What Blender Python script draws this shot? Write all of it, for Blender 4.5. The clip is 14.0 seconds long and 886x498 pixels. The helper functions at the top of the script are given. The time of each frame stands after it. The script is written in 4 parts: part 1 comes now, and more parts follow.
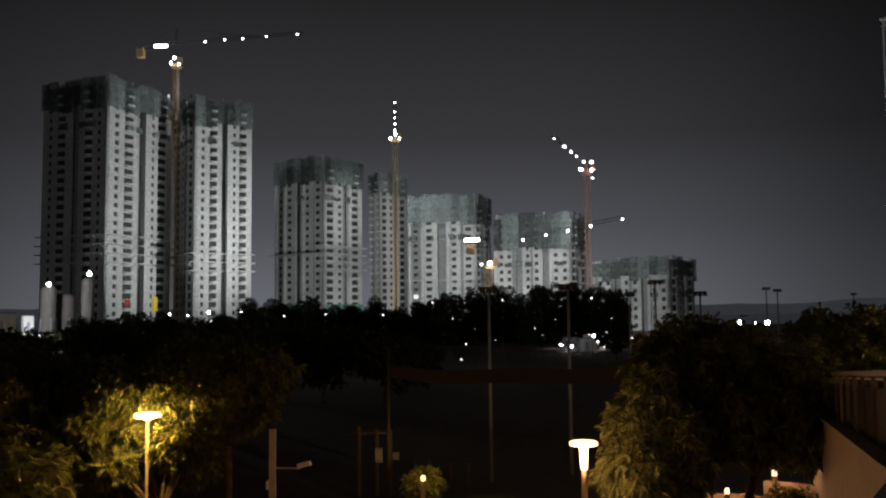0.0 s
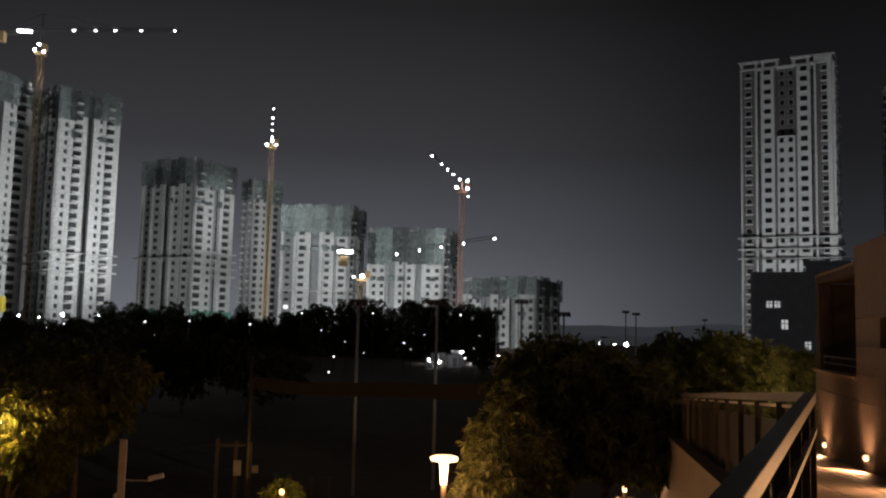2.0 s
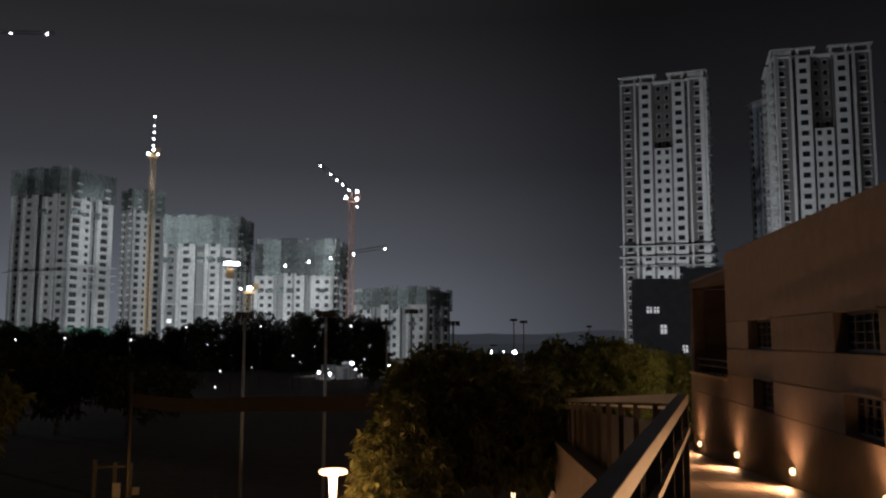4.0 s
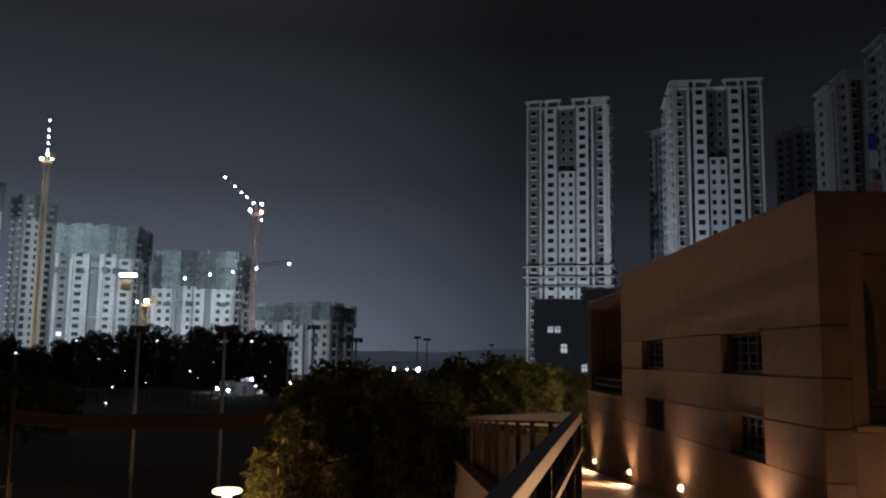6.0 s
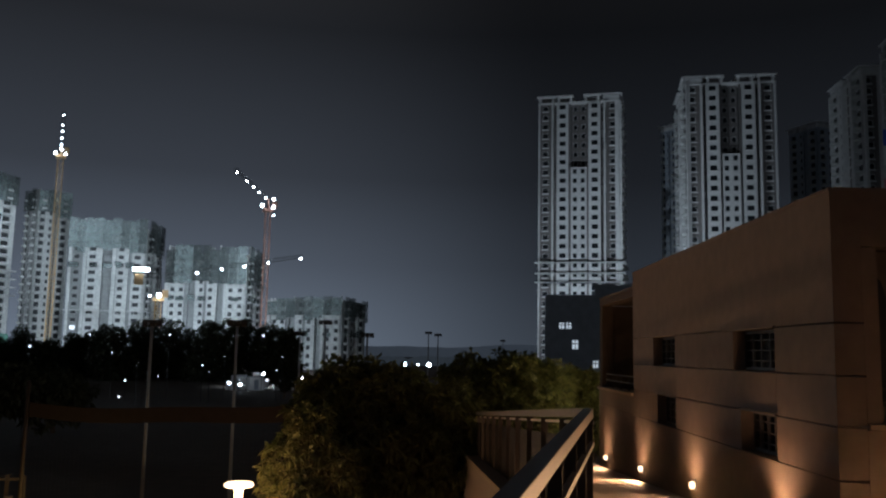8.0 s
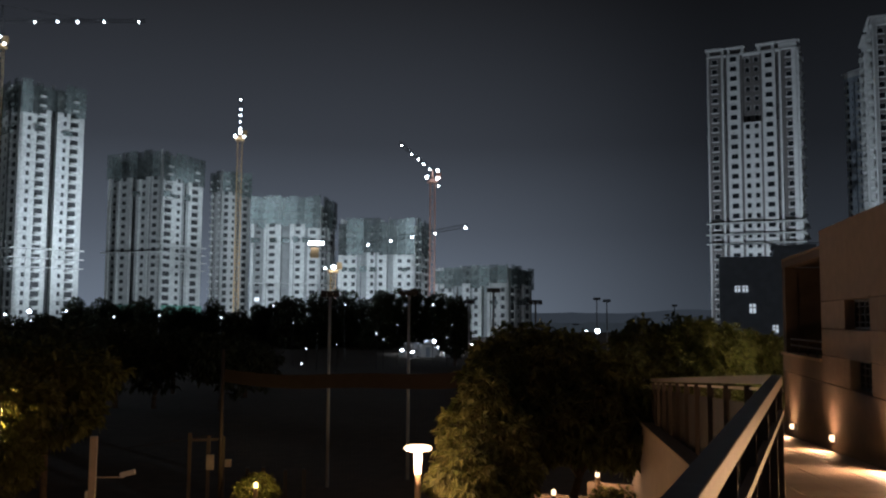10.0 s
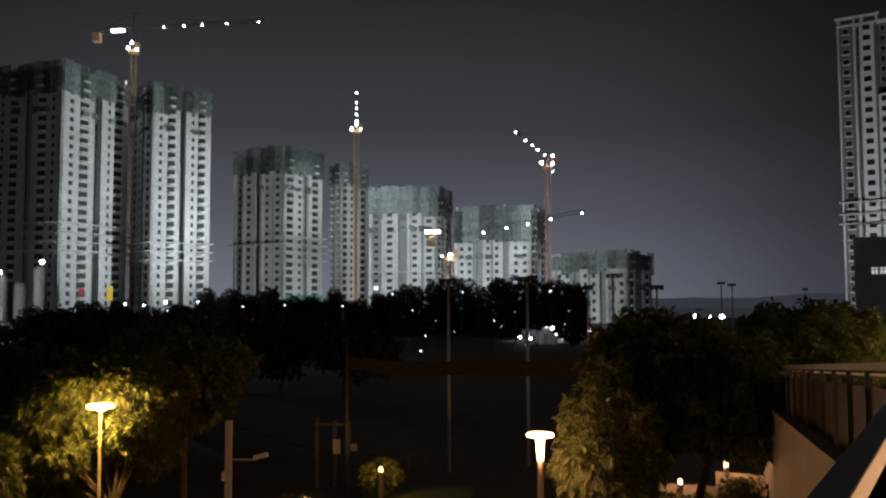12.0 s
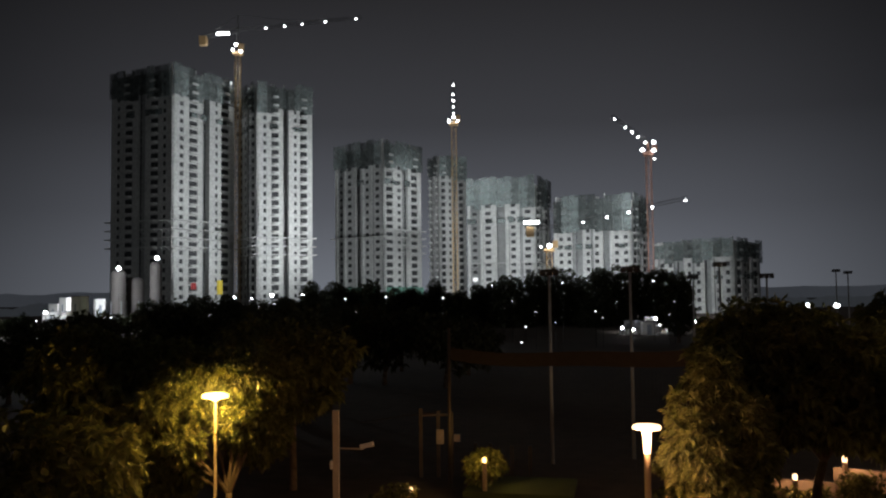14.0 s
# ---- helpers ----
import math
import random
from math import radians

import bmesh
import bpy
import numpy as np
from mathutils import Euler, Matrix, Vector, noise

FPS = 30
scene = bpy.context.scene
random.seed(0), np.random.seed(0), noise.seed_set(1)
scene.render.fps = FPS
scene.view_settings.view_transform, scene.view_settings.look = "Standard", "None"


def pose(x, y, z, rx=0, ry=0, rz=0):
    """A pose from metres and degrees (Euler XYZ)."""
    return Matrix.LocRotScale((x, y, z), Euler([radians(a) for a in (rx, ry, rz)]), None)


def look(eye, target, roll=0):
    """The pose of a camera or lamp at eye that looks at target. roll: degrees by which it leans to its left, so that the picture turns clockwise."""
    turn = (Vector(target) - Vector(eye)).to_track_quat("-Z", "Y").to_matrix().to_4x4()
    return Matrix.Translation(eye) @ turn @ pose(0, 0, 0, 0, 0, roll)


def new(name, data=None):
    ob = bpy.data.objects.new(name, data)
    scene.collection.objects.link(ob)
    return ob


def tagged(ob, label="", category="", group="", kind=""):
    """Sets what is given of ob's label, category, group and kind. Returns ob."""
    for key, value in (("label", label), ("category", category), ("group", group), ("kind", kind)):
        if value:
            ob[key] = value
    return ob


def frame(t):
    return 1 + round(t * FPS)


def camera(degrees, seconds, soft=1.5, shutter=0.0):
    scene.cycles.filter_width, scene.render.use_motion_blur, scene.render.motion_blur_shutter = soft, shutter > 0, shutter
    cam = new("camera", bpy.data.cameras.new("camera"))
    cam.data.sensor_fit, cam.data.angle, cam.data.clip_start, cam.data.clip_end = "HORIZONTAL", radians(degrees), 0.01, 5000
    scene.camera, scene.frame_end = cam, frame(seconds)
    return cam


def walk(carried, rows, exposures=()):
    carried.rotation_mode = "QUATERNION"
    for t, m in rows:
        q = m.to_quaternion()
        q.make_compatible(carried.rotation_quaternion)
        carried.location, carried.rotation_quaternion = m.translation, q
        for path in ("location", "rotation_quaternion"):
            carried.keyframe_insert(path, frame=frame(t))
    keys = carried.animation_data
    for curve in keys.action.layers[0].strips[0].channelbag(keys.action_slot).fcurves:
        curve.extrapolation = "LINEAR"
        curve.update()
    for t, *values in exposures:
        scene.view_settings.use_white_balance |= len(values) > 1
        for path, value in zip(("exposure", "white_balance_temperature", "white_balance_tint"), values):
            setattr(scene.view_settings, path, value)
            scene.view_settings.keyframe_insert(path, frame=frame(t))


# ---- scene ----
cam = camera(54.85, 14.0, soft=2.2)
EYE = 6.3
ARM = 0.4  # the camera is held this far in front of the body that turns
# seconds, yaw, pitch, roll of the hand-held camera
TURNS = [
    (0.0, 0.00, 4.38, 0.64),
    (0.5, -1.90, 4.53, 0.19),
    (1.0, -4.04, 4.75, -0.46),
    (1.5, -6.36, 5.03, -1.15),
    (2.0, -8.66, 5.34, -1.37),
    (2.5, -11.12, 5.64, -1.25),
    (3.0, -13.08, 5.82, -1.07),
    (3.2, -13.78, 5.84, -0.75),
    (5.3, -19.44, 6.95, -0.46),
    (5.5, -20.23, 7.05, -0.48),
    (6.0, -22.35, 7.32, -0.75),
    (6.5, -24.42, 7.57, -0.98),
    (7.0, -25.13, 7.64, -1.13),
    (7.5, -24.08, 7.44, -1.12),
    (8.0, -21.62, 7.01, -1.05),
    (8.5, -18.67, 6.39, -0.86),
    (9.0, -15.38, 5.56, -0.66),
    (9.2, -14.36, 5.35, -0.59),
    (11.3, -4.83, 3.96, -0.02),
    (11.5, -4.11, 3.90, 0.03),
    (12.0, -2.68, 3.81, 0.21),
    (12.5, -1.16, 3.68, 0.36),
    (13.0, 0.42, 3.55, 0.50),
    (13.5, 2.00, 3.44, 0.66),
    (14.0, 3.98, 3.28, 0.68),
]
walk(cam, [(t, pose(-ARM * math.sin(radians(y)), ARM * (math.cos(radians(y)) - 1), EYE, 90 + p, r, y)) for t, y, p, r in TURNS],
     [(0, -0.03, 7050, 15), (1.0, 0.03, 7000, 15), (3.0, 0.06, 6850, 15), (5.5, 0.14, 6250, 14), (6.5, 0.16, 5950, 11), (7.5, 0.18, 5850, 9), (9.0, 0.22, 5750, 8), (11.5, 0.26, 6450, 13), (14, 0.2, 6800, 14)])

# ---- night sky and site light ----
world = bpy.data.worlds.new("night_sky")
scene.world = world
world.use_nodes = True
wn, wl = world.node_tree.nodes, world.node_tree.links
bg = wn["Background"]
tc = wn.new("ShaderNodeTexCoord")
sep = wn.new("ShaderNodeSeparateXYZ")
ramp = wn.new("ShaderNodeValToRGB")
wl.new(tc.outputs["Generated"], sep.inputs[0])
wl.new(sep.outputs["Z"], ramp.inputs[0])
wl.new(ramp.outputs[0], bg.inputs[0])
# the last, warm stop overhead is added fill for ground and trees
STOPS = [(0.0, (0.078, 0.089, 0.106, 1)), (0.1, (0.042, 0.047, 0.056, 1)), (0.2, (0.0205, 0.0222, 0.0260, 1)), (0.36, (0.0090, 0.0092, 0.0102, 1)), (0.8, (0.031, 0.026, 0.021, 1))]
while len(ramp.color_ramp.elements) < len(STOPS):
    ramp.color_ramp.elements.new(0.5)
for stop, (where, colour) in zip(ramp.color_ramp.elements, STOPS):
    stop.position, stop.color = where, colour
# the light dome of the floodlit site: the haze is brightest over it
dome = wn.new("ShaderNodeVectorMath")
dome.operation = "DOT_PRODUCT"
dome.inputs[1].default_value = (-math.sin(radians(4)) * 0.985, math.cos(radians(4)) * 0.985, 0.17)
fall = wn.new("ShaderNodeMapRange")
fall.interpolation_type = "SMOOTHSTEP"
fall.inputs[1].default_value, fall.inputs[2].default_value, fall.inputs[3].default_value, fall.inputs[4].default_value = 0.83, 1.0, 0.52, 1.75
wl.new(tc.outputs["Generated"], dome.inputs[0])
wl.new(dome.outputs["Value"], fall.inputs[0])
wl.new(fall.outputs[0], bg.inputs[1])

COOL, WARM, AMBER = (0.86, 0.95, 1.0), (1.0, 0.53, 0.25), (1.0, 0.62, 0.16)


def at(az, d, z):
    """A place by bearing (degrees to the left of north), distance and height over the garden."""
    a = radians(az)
    return Vector((-math.sin(a) * d, math.cos(a) * d, z))


def up(az, d, el):
    """The same, by elevation from eye height."""
    return at(az, d, EYE + d * math.tan(radians(el)))


def lamp_light(name, place, watts, colour, radius, aim=None, angle=120):
    data = bpy.data.lights.new(name, "SPOT" if aim else "POINT")
    data.energy, data.color, data.shadow_soft_size = watts, colour, radius
    ob = new(name, data)
    if aim:
        data.spot_size, data.spot_blend = radians(angle), 0.85
        ob.matrix_world = look(place, aim)
    else:
        ob.location = place
    return ob


# floodlights of the building site: on its masts, crane heads and the ground
lamp_light("site_flood", at(2.0, 254, 10), 330000, COOL, 0.6, at(18.2, 298, 46), 64)
lamp_light("site_flood", at(10.6, 256, 7), 15000, COOL, 0.6, at(15.0, 300, 50), 110)
lamp_light("site_flood", at(6.2, 262, 8), 62000, COOL, 0.6, at(7.0, 335, 30), 110)
lamp_light("site_flood", at(-0.5, 262, 8), 48000, COOL, 0.6, at(-0.5, 345, 24), 110)
lamp_light("site_flood", at(-6.5, 250, 8), 52000, COOL, 0.6, at(-6.0, 330, 20), 110)
lamp_light("site_flood", at(-13.0, 240, 7), 24000, COOL, 0.6, at(-12.5, 300, 12), 110)
lamp_light("site_flood", at(-30.0, 214, 8), 60000, COOL, 0.6, at(-32.3, 262, 36), 100)
lamp_light("site_flood", at(-38.5, 178, 8), 17000, COOL, 0.6, at(-39.3, 255, 48), 52)
lamp_light("site_flood", at(-47.5, 190, 8), 4500, COOL, 0.6, at(-49, 240, 55), 120)

# ---- materials ----


def material(name, colour, rough=0.8, metal=0.0, grain=8.0, amount=0.25, stain=0.6, bump=0.15, island=0.0, obrand=0.0, emit=None, strength=0.0, spec=0.5):
    m = bpy.data.materials.new(name)
    m.use_nodes = True
    n, k = m.node_tree.nodes, m.node_tree.links
    b = n["Principled BSDF"]
    b.inputs["Roughness"].default_value, b.inputs["Metallic"].default_value = rough, metal
    b.inputs["Specular IOR Level"].default_value = spec
    co = n.new("ShaderNodeTexCoord")
    fine, big = n.new("ShaderNodeTexNoise"), n.new("ShaderNodeTexNoise")
    fine.inputs["Scale"].default_value, fine.inputs["Detail"].default_value = grain, 5
    big.inputs["Scale"].default_value, big.inputs["Detail"].default_value = grain * 0.07, 3
    k.new(co.outputs["Object"], fine.inputs[0])
    k.new(co.outputs["Object"], big.inputs[0])
    add = n.new("ShaderNodeMath")
    add.operation = "MULTIPLY_ADD"
    k.new(big.outputs[0], add.inputs[0])
    add.inputs[1].default_value = stain
    k.new(fine.outputs[0], add.inputs[2])
    last = add.outputs[0]
    for on, node, out in ((island, "ShaderNodeNewGeometry", "Random Per Island"), (obrand, "ShaderNodeObjectInfo", "Random")):
        if on:
            r = n.new(node)
            ma = n.new("ShaderNodeMath")
            ma.operation = "MULTIPLY_ADD"
            k.new(r.outputs[out], ma.inputs[0])
            ma.inputs[1].default_value = on
            k.new(last, ma.inputs[2])
            last = ma.outputs[0]
    rng = n.new("ShaderNodeMapRange")
    top = 1 + stain + island + obrand
    rng.inputs[1].default_value, rng.inputs[2].default_value = top * 0.25, top * 0.75
    rng.inputs[3].default_value, rng.inputs[4].default_value = 1 - amount, 1 + amount
    k.new(last, rng.inputs[0])
    mul = n.new("ShaderNodeVectorMath")
    mul.operation = "SCALE"
    mul.inputs[0].default_value = colour
    k.new(rng.outputs[0], mul.inputs["Scale"])
    k.new(mul.outputs[0], b.inputs["Base Color"])
    if bump:
        bp = n.new("ShaderNodeBump")
        bp.inputs["Strength"].default_value, bp.inputs["Distance"].default_value = bump, 0.02
        k.new(fine.outputs[0], bp.inputs["Height"])
        k.new(bp.outputs[0], b.inputs["Normal"])
    if emit:
        b.inputs["Emission Color"].default_value = (*emit, 1)
        b.inputs["Emission Strength"].default_value = strength
    return m


def open_weave(m, lo, hi):
    """Lets part of the light through a net, unevenly."""
    n, k = m.node_tree.nodes, m.node_tree.links
    clear, mix = n.new("ShaderNodeBsdfTransparent"), n.new("ShaderNodeMixShader")
    patch, span, co = n.new("ShaderNodeTexNoise"), n.new("ShaderNodeMapRange"), n.new("ShaderNodeTexCoord")
    patch.inputs["Scale"].default_value, patch.inputs["Detail"].default_value = 0.35, 4
    span.inputs[1].default_value, span.inputs[2].default_value, span.inputs[3].default_value, span.inputs[4].default_value = 0.35, 0.65, lo, hi
    k.new(co.outputs["Object"], patch.inputs[0])
    k.new(patch.outputs[0], span.inputs[0])
    k.new(span.outputs[0], mix.inputs[0])
    k.new(n["Principled BSDF"].outputs[0], mix.inputs[1])
    k.new(clear.outputs[0], mix.inputs[2])
    k.new(mix.outputs[0], n["Material Output"].inputs[0])
    return m


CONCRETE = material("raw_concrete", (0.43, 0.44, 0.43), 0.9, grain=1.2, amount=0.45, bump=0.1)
# darker copy of raw_concrete: the shade of recesses is in its colour
RAWDARK = material("concrete_recess_shade", (0.24, 0.25, 0.25), 0.9, grain=1.2, amount=0.3, bump=0.1)
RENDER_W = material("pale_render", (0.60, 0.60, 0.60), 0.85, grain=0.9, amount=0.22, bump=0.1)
# grey bays' own tone, deepened to paint shade in notches and recesses
RENDER_G = material("grey_render_deepened", (0.15, 0.138, 0.135), 0.85, grain=0.9, amount=0.25, bump=0.1)
DARKWALL = material("dark_cladding", (0.36, 0.40, 0.46), 0.7, grain=0.8, amount=0.25, bump=0.1)
NETTING = material("scaffold_netting", (0.155, 0.185, 0.182), 0.95, grain=0.8, amount=0.75, obrand=1.4, bump=0.3)
GREENNET = material("green_debris_net", (0.10, 0.22, 0.17), 0.95, grain=0.8, amount=0.4, bump=0.3)
open_weave(NETTING, 0.30, 0.62)
# very dark brown that paints the shade inside the near building
BROWNDARK = material("brown_interior_shade", (0.045, 0.032, 0.026), 0.9, grain=2, amount=0.3)
LAWN = material("short_grass", (0.05, 0.07, 0.022), 0.95, grain=22, amount=0.5, bump=0.8)
# near-black puts the shade of open interiors into the colour
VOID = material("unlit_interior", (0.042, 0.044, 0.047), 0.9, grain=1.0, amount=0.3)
GLASS_D = material("dark_glass", (0.02, 0.022, 0.025), 0.15, grain=1.0, amount=0.3, obrand=0.5, bump=0.0)
# darker than the wall stone: the balcony recess's shade is in the colour
SHADEBROWN = material("brown_cladding_in_shade", (0.075, 0.055, 0.045), 0.85, grain=5, amount=0.25)
PINK = material("pink_sheet", (0.55, 0.24, 0.30), 0.7, grain=3, amount=0.2)
# paler than painted_rail: light caught by the far second rail, as colour
STRIP = material("rail_strip_lit_tone", (0.55, 0.48, 0.42), 0.4, 0.3, grain=9, amount=0.2)
FRAME_W = material("window_trim", (0.62, 0.62, 0.62), 0.6, grain=3, amount=0.15)
CRANE_Y = material("crane_paint", (0.50, 0.33, 0.16), 0.55, grain=2, amount=0.2)
CRANE_R = material("crane_red_paint", (0.42, 0.22, 0.16), 0.55, grain=2, amount=0.2)
STEEL = material("galvanised_steel", (0.30, 0.32, 0.34), 0.55, 0.3, grain=5, amount=0.2)
BLACKSTEEL = material("black_steel", (0.03, 0.03, 0.032), 0.5, 0.3, grain=5, amount=0.2)
JIBGREY = material("jib_paint", (0.06, 0.06, 0.06), 0.7, grain=2, amount=0.3)
BARGREY = material("window_bars", (0.07, 0.06, 0.055), 0.6, 0.2, grain=9, amount=0.3)
POSTDARK = material("dark_post_paint", (0.07, 0.058, 0.05), 0.5, 0.2, grain=10, amount=0.25)
PANEL = material("infill_sheet", (0.015, 0.011, 0.009), 0.6, 0.0, grain=5, amount=0.3, spec=0.2)
RAIL = material("painted_rail", (0.17, 0.145, 0.13), 0.5, 0.1, grain=14, amount=0.25, bump=0.05)
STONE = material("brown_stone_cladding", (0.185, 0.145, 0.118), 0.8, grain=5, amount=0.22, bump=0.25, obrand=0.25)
COPING = material("coping_stone", (0.36, 0.27, 0.20), 0.75, grain=6, amount=0.2, bump=0.2)
DECK = material("walkway_paving", (0.40, 0.33, 0.27), 0.6, grain=9, amount=0.25, bump=0.3, obrand=0.3)
SOIL = material("garden_ground", (0.055, 0.038, 0.026), 0.95, grain=1.5, amount=0.5, bump=0.6)
BARK = material("bark", (0.13, 0.095, 0.07), 0.95, grain=9, amount=0.4, bump=0.8)
LEAF = material("leaf", (0.125, 0.13, 0.046), 0.5, grain=3, amount=0.55, island=1.2, bump=0.0, spec=0.35)


def thin_leaf(m, share):
    """Lets light shine through the leaves from behind."""
    n, k = m.node_tree.nodes, m.node_tree.links
    glow, mix = n.new("ShaderNodeBsdfTranslucent"), n.new("ShaderNodeMixShader")
    mix.inputs[0].default_value = share
    k.new(n["Principled BSDF"].inputs["Base Color"].links[0].from_socket, glow.inputs[0])
    k.new(n["Principled BSDF"].outputs[0], mix.inputs[1])
    k.new(glow.outputs[0], mix.inputs[2])
    k.new(mix.outputs[0], n["Material Output"].inputs[0])


thin_leaf(LEAF, 0.25)
LEAF_F = material("far_leaf", (0.075, 0.082, 0.05), 0.8, grain=0.4, amount=0.5, island=1.0, bump=0.0, spec=0.2)
FABRIC = material("net_band_fabric", (0.026, 0.019, 0.016), 0.95, grain=4, amount=0.3)
WHITE = material("white_paint", (0.75, 0.75, 0.74), 0.5, grain=6, amount=0.12)
RED = material("red_sheet", (0.55, 0.06, 0.06), 0.7, grain=3, amount=0.2)
YELLOW = material("yellow_sheet", (0.65, 0.50, 0.05), 0.7, grain=3, amount=0.2)
BLUE = material("blue_sheet", (0.05, 0.10, 0.50), 0.7, grain=3, amount=0.2)
# the emission on these two backdrops imitates haze; neither is a lamp
HILL = material("wooded_hill_haze_glow", (0.05, 0.06, 0.065), 1.0, grain=0.05, amount=0.3, emit=(0.70, 0.82, 1.0), strength=0.036)
HAZE = material("treeline_haze_glow", (0.04, 0.05, 0.05), 1.0, grain=0.2, amount=0.4, emit=(0.72, 0.84, 1.0), strength=0.024)
PATHSTONE = material("path_paving", (0.24, 0.19, 0.15), 0.85, grain=5, amount=0.3)
POSTGREY = material("pale_post_paint", (0.50, 0.44, 0.38), 0.6, grain=6, amount=0.2)
GLOW_COOL = material("floodlight_lens", (0.8, 0.8, 0.8), 0.4, emit=(0.85, 0.93, 1.0), strength=14, bump=0)
GLOW_SMALL = material("site_lamp_lens", (0.8, 0.8, 0.8), 0.4, emit=(0.9, 0.95, 1.0), strength=3, bump=0)
GLOW_WARM = material("warm_lamp_lens", (0.8, 0.7, 0.6), 0.4, emit=(1.0, 0.66, 0.38), strength=2.6, bump=0)
GLOW_AMBER = material("amber_lamp_lens", (0.8, 0.7, 0.5), 0.4, emit=(1.0, 0.70, 0.26), strength=4.5, bump=0)
GLOW_WIN = material("lit_window", (0.5, 0.5, 0.5), 0.4, emit=(0.9, 0.97, 1.0), strength=0.9, bump=0)
GLOW_ROOM = material("lit_room_window", (0.5, 0.5, 0.5), 0.4, grain=1.5, emit=(0.88, 0.95, 1.0), strength=0.45, bump=0)
GLOW_BLUE = material("blue_bay_glow", (0.2, 0.2, 0.6), 0.4, emit=(0.25, 0.20, 1.0), strength=1.1, bump=0)

# ---- shapes ----
MESHES = {}


def box(bm, a, b, m=None, slot=0):
    """A box between two corners, through the matrix m."""
    v = [bm.verts.new((x, y, z)) for z in (a[2], b[2]) for y in (a[1], b[1]) for x in (a[0], b[0])]
    if m is not None:
        for q in v:
            q.co = m @ q.co
    for f in ((0, 2, 3, 1), (4, 5, 7, 6), (0, 1, 5, 4), (2, 6, 7, 3), (0, 4, 6, 2), (1, 3, 7, 5)):
        bm.faces.new([v[i] for i in f]).material_index = slot


def tube(bm, p, q, r0, r1=None, n=8, slot=0):
    """A tapered tube from p to q, with caps."""
    p, q, r1 = Vector(p), Vector(q), r0 if r1 is None else r1
    m = (q - p).to_track_quat("Z", "Y").to_matrix()
    rings = [[bm.verts.new(c + m @ Vector((r * math.cos(i * math.tau / n), r * math.sin(i * math.tau / n), 0))) for i in range(n)] for c, r in ((p, r0), (q, r1))]
    for i in range(n):
        f = bm.faces.new((rings[0][i], rings[0][(i + 1) % n], rings[1][(i + 1) % n], rings[1][i]))
        f.smooth, f.material_index = n > 6, slot
    bm.faces.new(rings[0][::-1]).material_index = slot
    bm.faces.new(rings[1]).material_index = slot


def lathe(bm, rings, n=20, slot=0, m=None):
    """A turned shape from (radius, height) rings."""
    made = []
    for r, z in rings:
        made.append([bm.verts.new((r * math.cos(i * math.tau / n), r * math.sin(i * math.tau / n), z)) for i in range(n)])
    if m is not None:
        for ring in made:
            for v in ring:
                v.co = m @ v.co
    for a, b in zip(made, made[1:]):
        for i in range(n):
            f = bm.faces.new((a[i], a[(i + 1) % n], b[(i + 1) % n], b[i]))
            f.smooth, f.material_index = True, slot
    bm.faces.new(made[0][::-1]).material_index = slot
    bm.faces.new(made[-1]).material_index = slot


def beam(bm, p, q, w, h):
    """A flat bar from p to q, w wide and h high."""
    d = (q - p).normalized()
    s = Vector((d.y, -d.x, 0)).normalized() * w / 2
    u = Vector((0, 0, h / 2))
    vs = [bm.verts.new(c + a * s + e * u) for c in (p, q) for a, e in ((-1, -1), (1, -1), (1, 1), (-1, 1))]
    for f in ((3, 2, 1, 0), (4, 5, 6, 7), (0, 1, 5, 4), (1, 2, 6, 5), (2, 3, 7, 6), (3, 0, 4, 7)):
        bm.faces.new([vs[i] for i in f])


def mesh_of(name, bm, mats):
    me = bpy.data.meshes.new(name)
    bmesh.ops.recalc_face_normals(bm, faces=bm.faces[:])
    bm.to_mesh(me)
    bm.free()
    for mt in mats if isinstance(mats, (list, tuple)) else [mats]:
        me.materials.append(mt)
    return me


def part(name, bm, mats, parent=None, label="", m=None):
    me = bm if isinstance(bm, bpy.types.Mesh) else mesh_of(name, bm, mats)
    ob = new(name, me)
    if parent:
        ob.parent = parent
    if m is not None:
        ob.matrix_basis = m
    return tagged(ob, label) if label else ob


def thing(name, label, category, m=None, group="", kind=""):
    ob = new(name)
    ob.empty_display_size = 0.3
    if m is not None:
        ob.matrix_basis = m
    return tagged(ob, label, category, group, kind)


def solid(name, bm, mats, label, category, group="", kind="", m=None):
    ob = new(name, mesh_of(name, bm, mats))
    if m is not None:
        ob.matrix_basis = m
    return tagged(ob, label, category, group, kind)

# ---- ground ----
bm = bmesh.new()
bmesh.ops.create_grid(bm, x_segments=120, y_segments=120, size=2200)
for v in bm.verts:
    v.co.z = 0.25 * noise.noise(v.co * 0.01) - 0.15
solid("ground", bm, SOIL, "dark earth and rough grass of the garden and site", "ground", kind="structure")

# far wooded hills along the horizon, with haze put in as glow
bm = bmesh.new()
prev = None
for i in range(0, 90):
    az = -55 + i * 1.0
    h = 14 + 16 * max(0, noise.noise(Vector((az * 0.13, 3.1, 0)))) + 5 * noise.noise(Vector((az * 0.6, 1.0, 0)))
    a, b, c = at(az, 1480, -3), at(az, 1500, h + 4), at(az, 1650, -3)
    row = [bm.verts.new(a), bm.verts.new(b), bm.verts.new(c)]
    if prev:
        bm.faces.new((prev[0], row[0], row[1], prev[1]))
        bm.faces.new((prev[1], row[1], row[2], prev[2]))
    prev = row
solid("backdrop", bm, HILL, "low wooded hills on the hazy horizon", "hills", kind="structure")

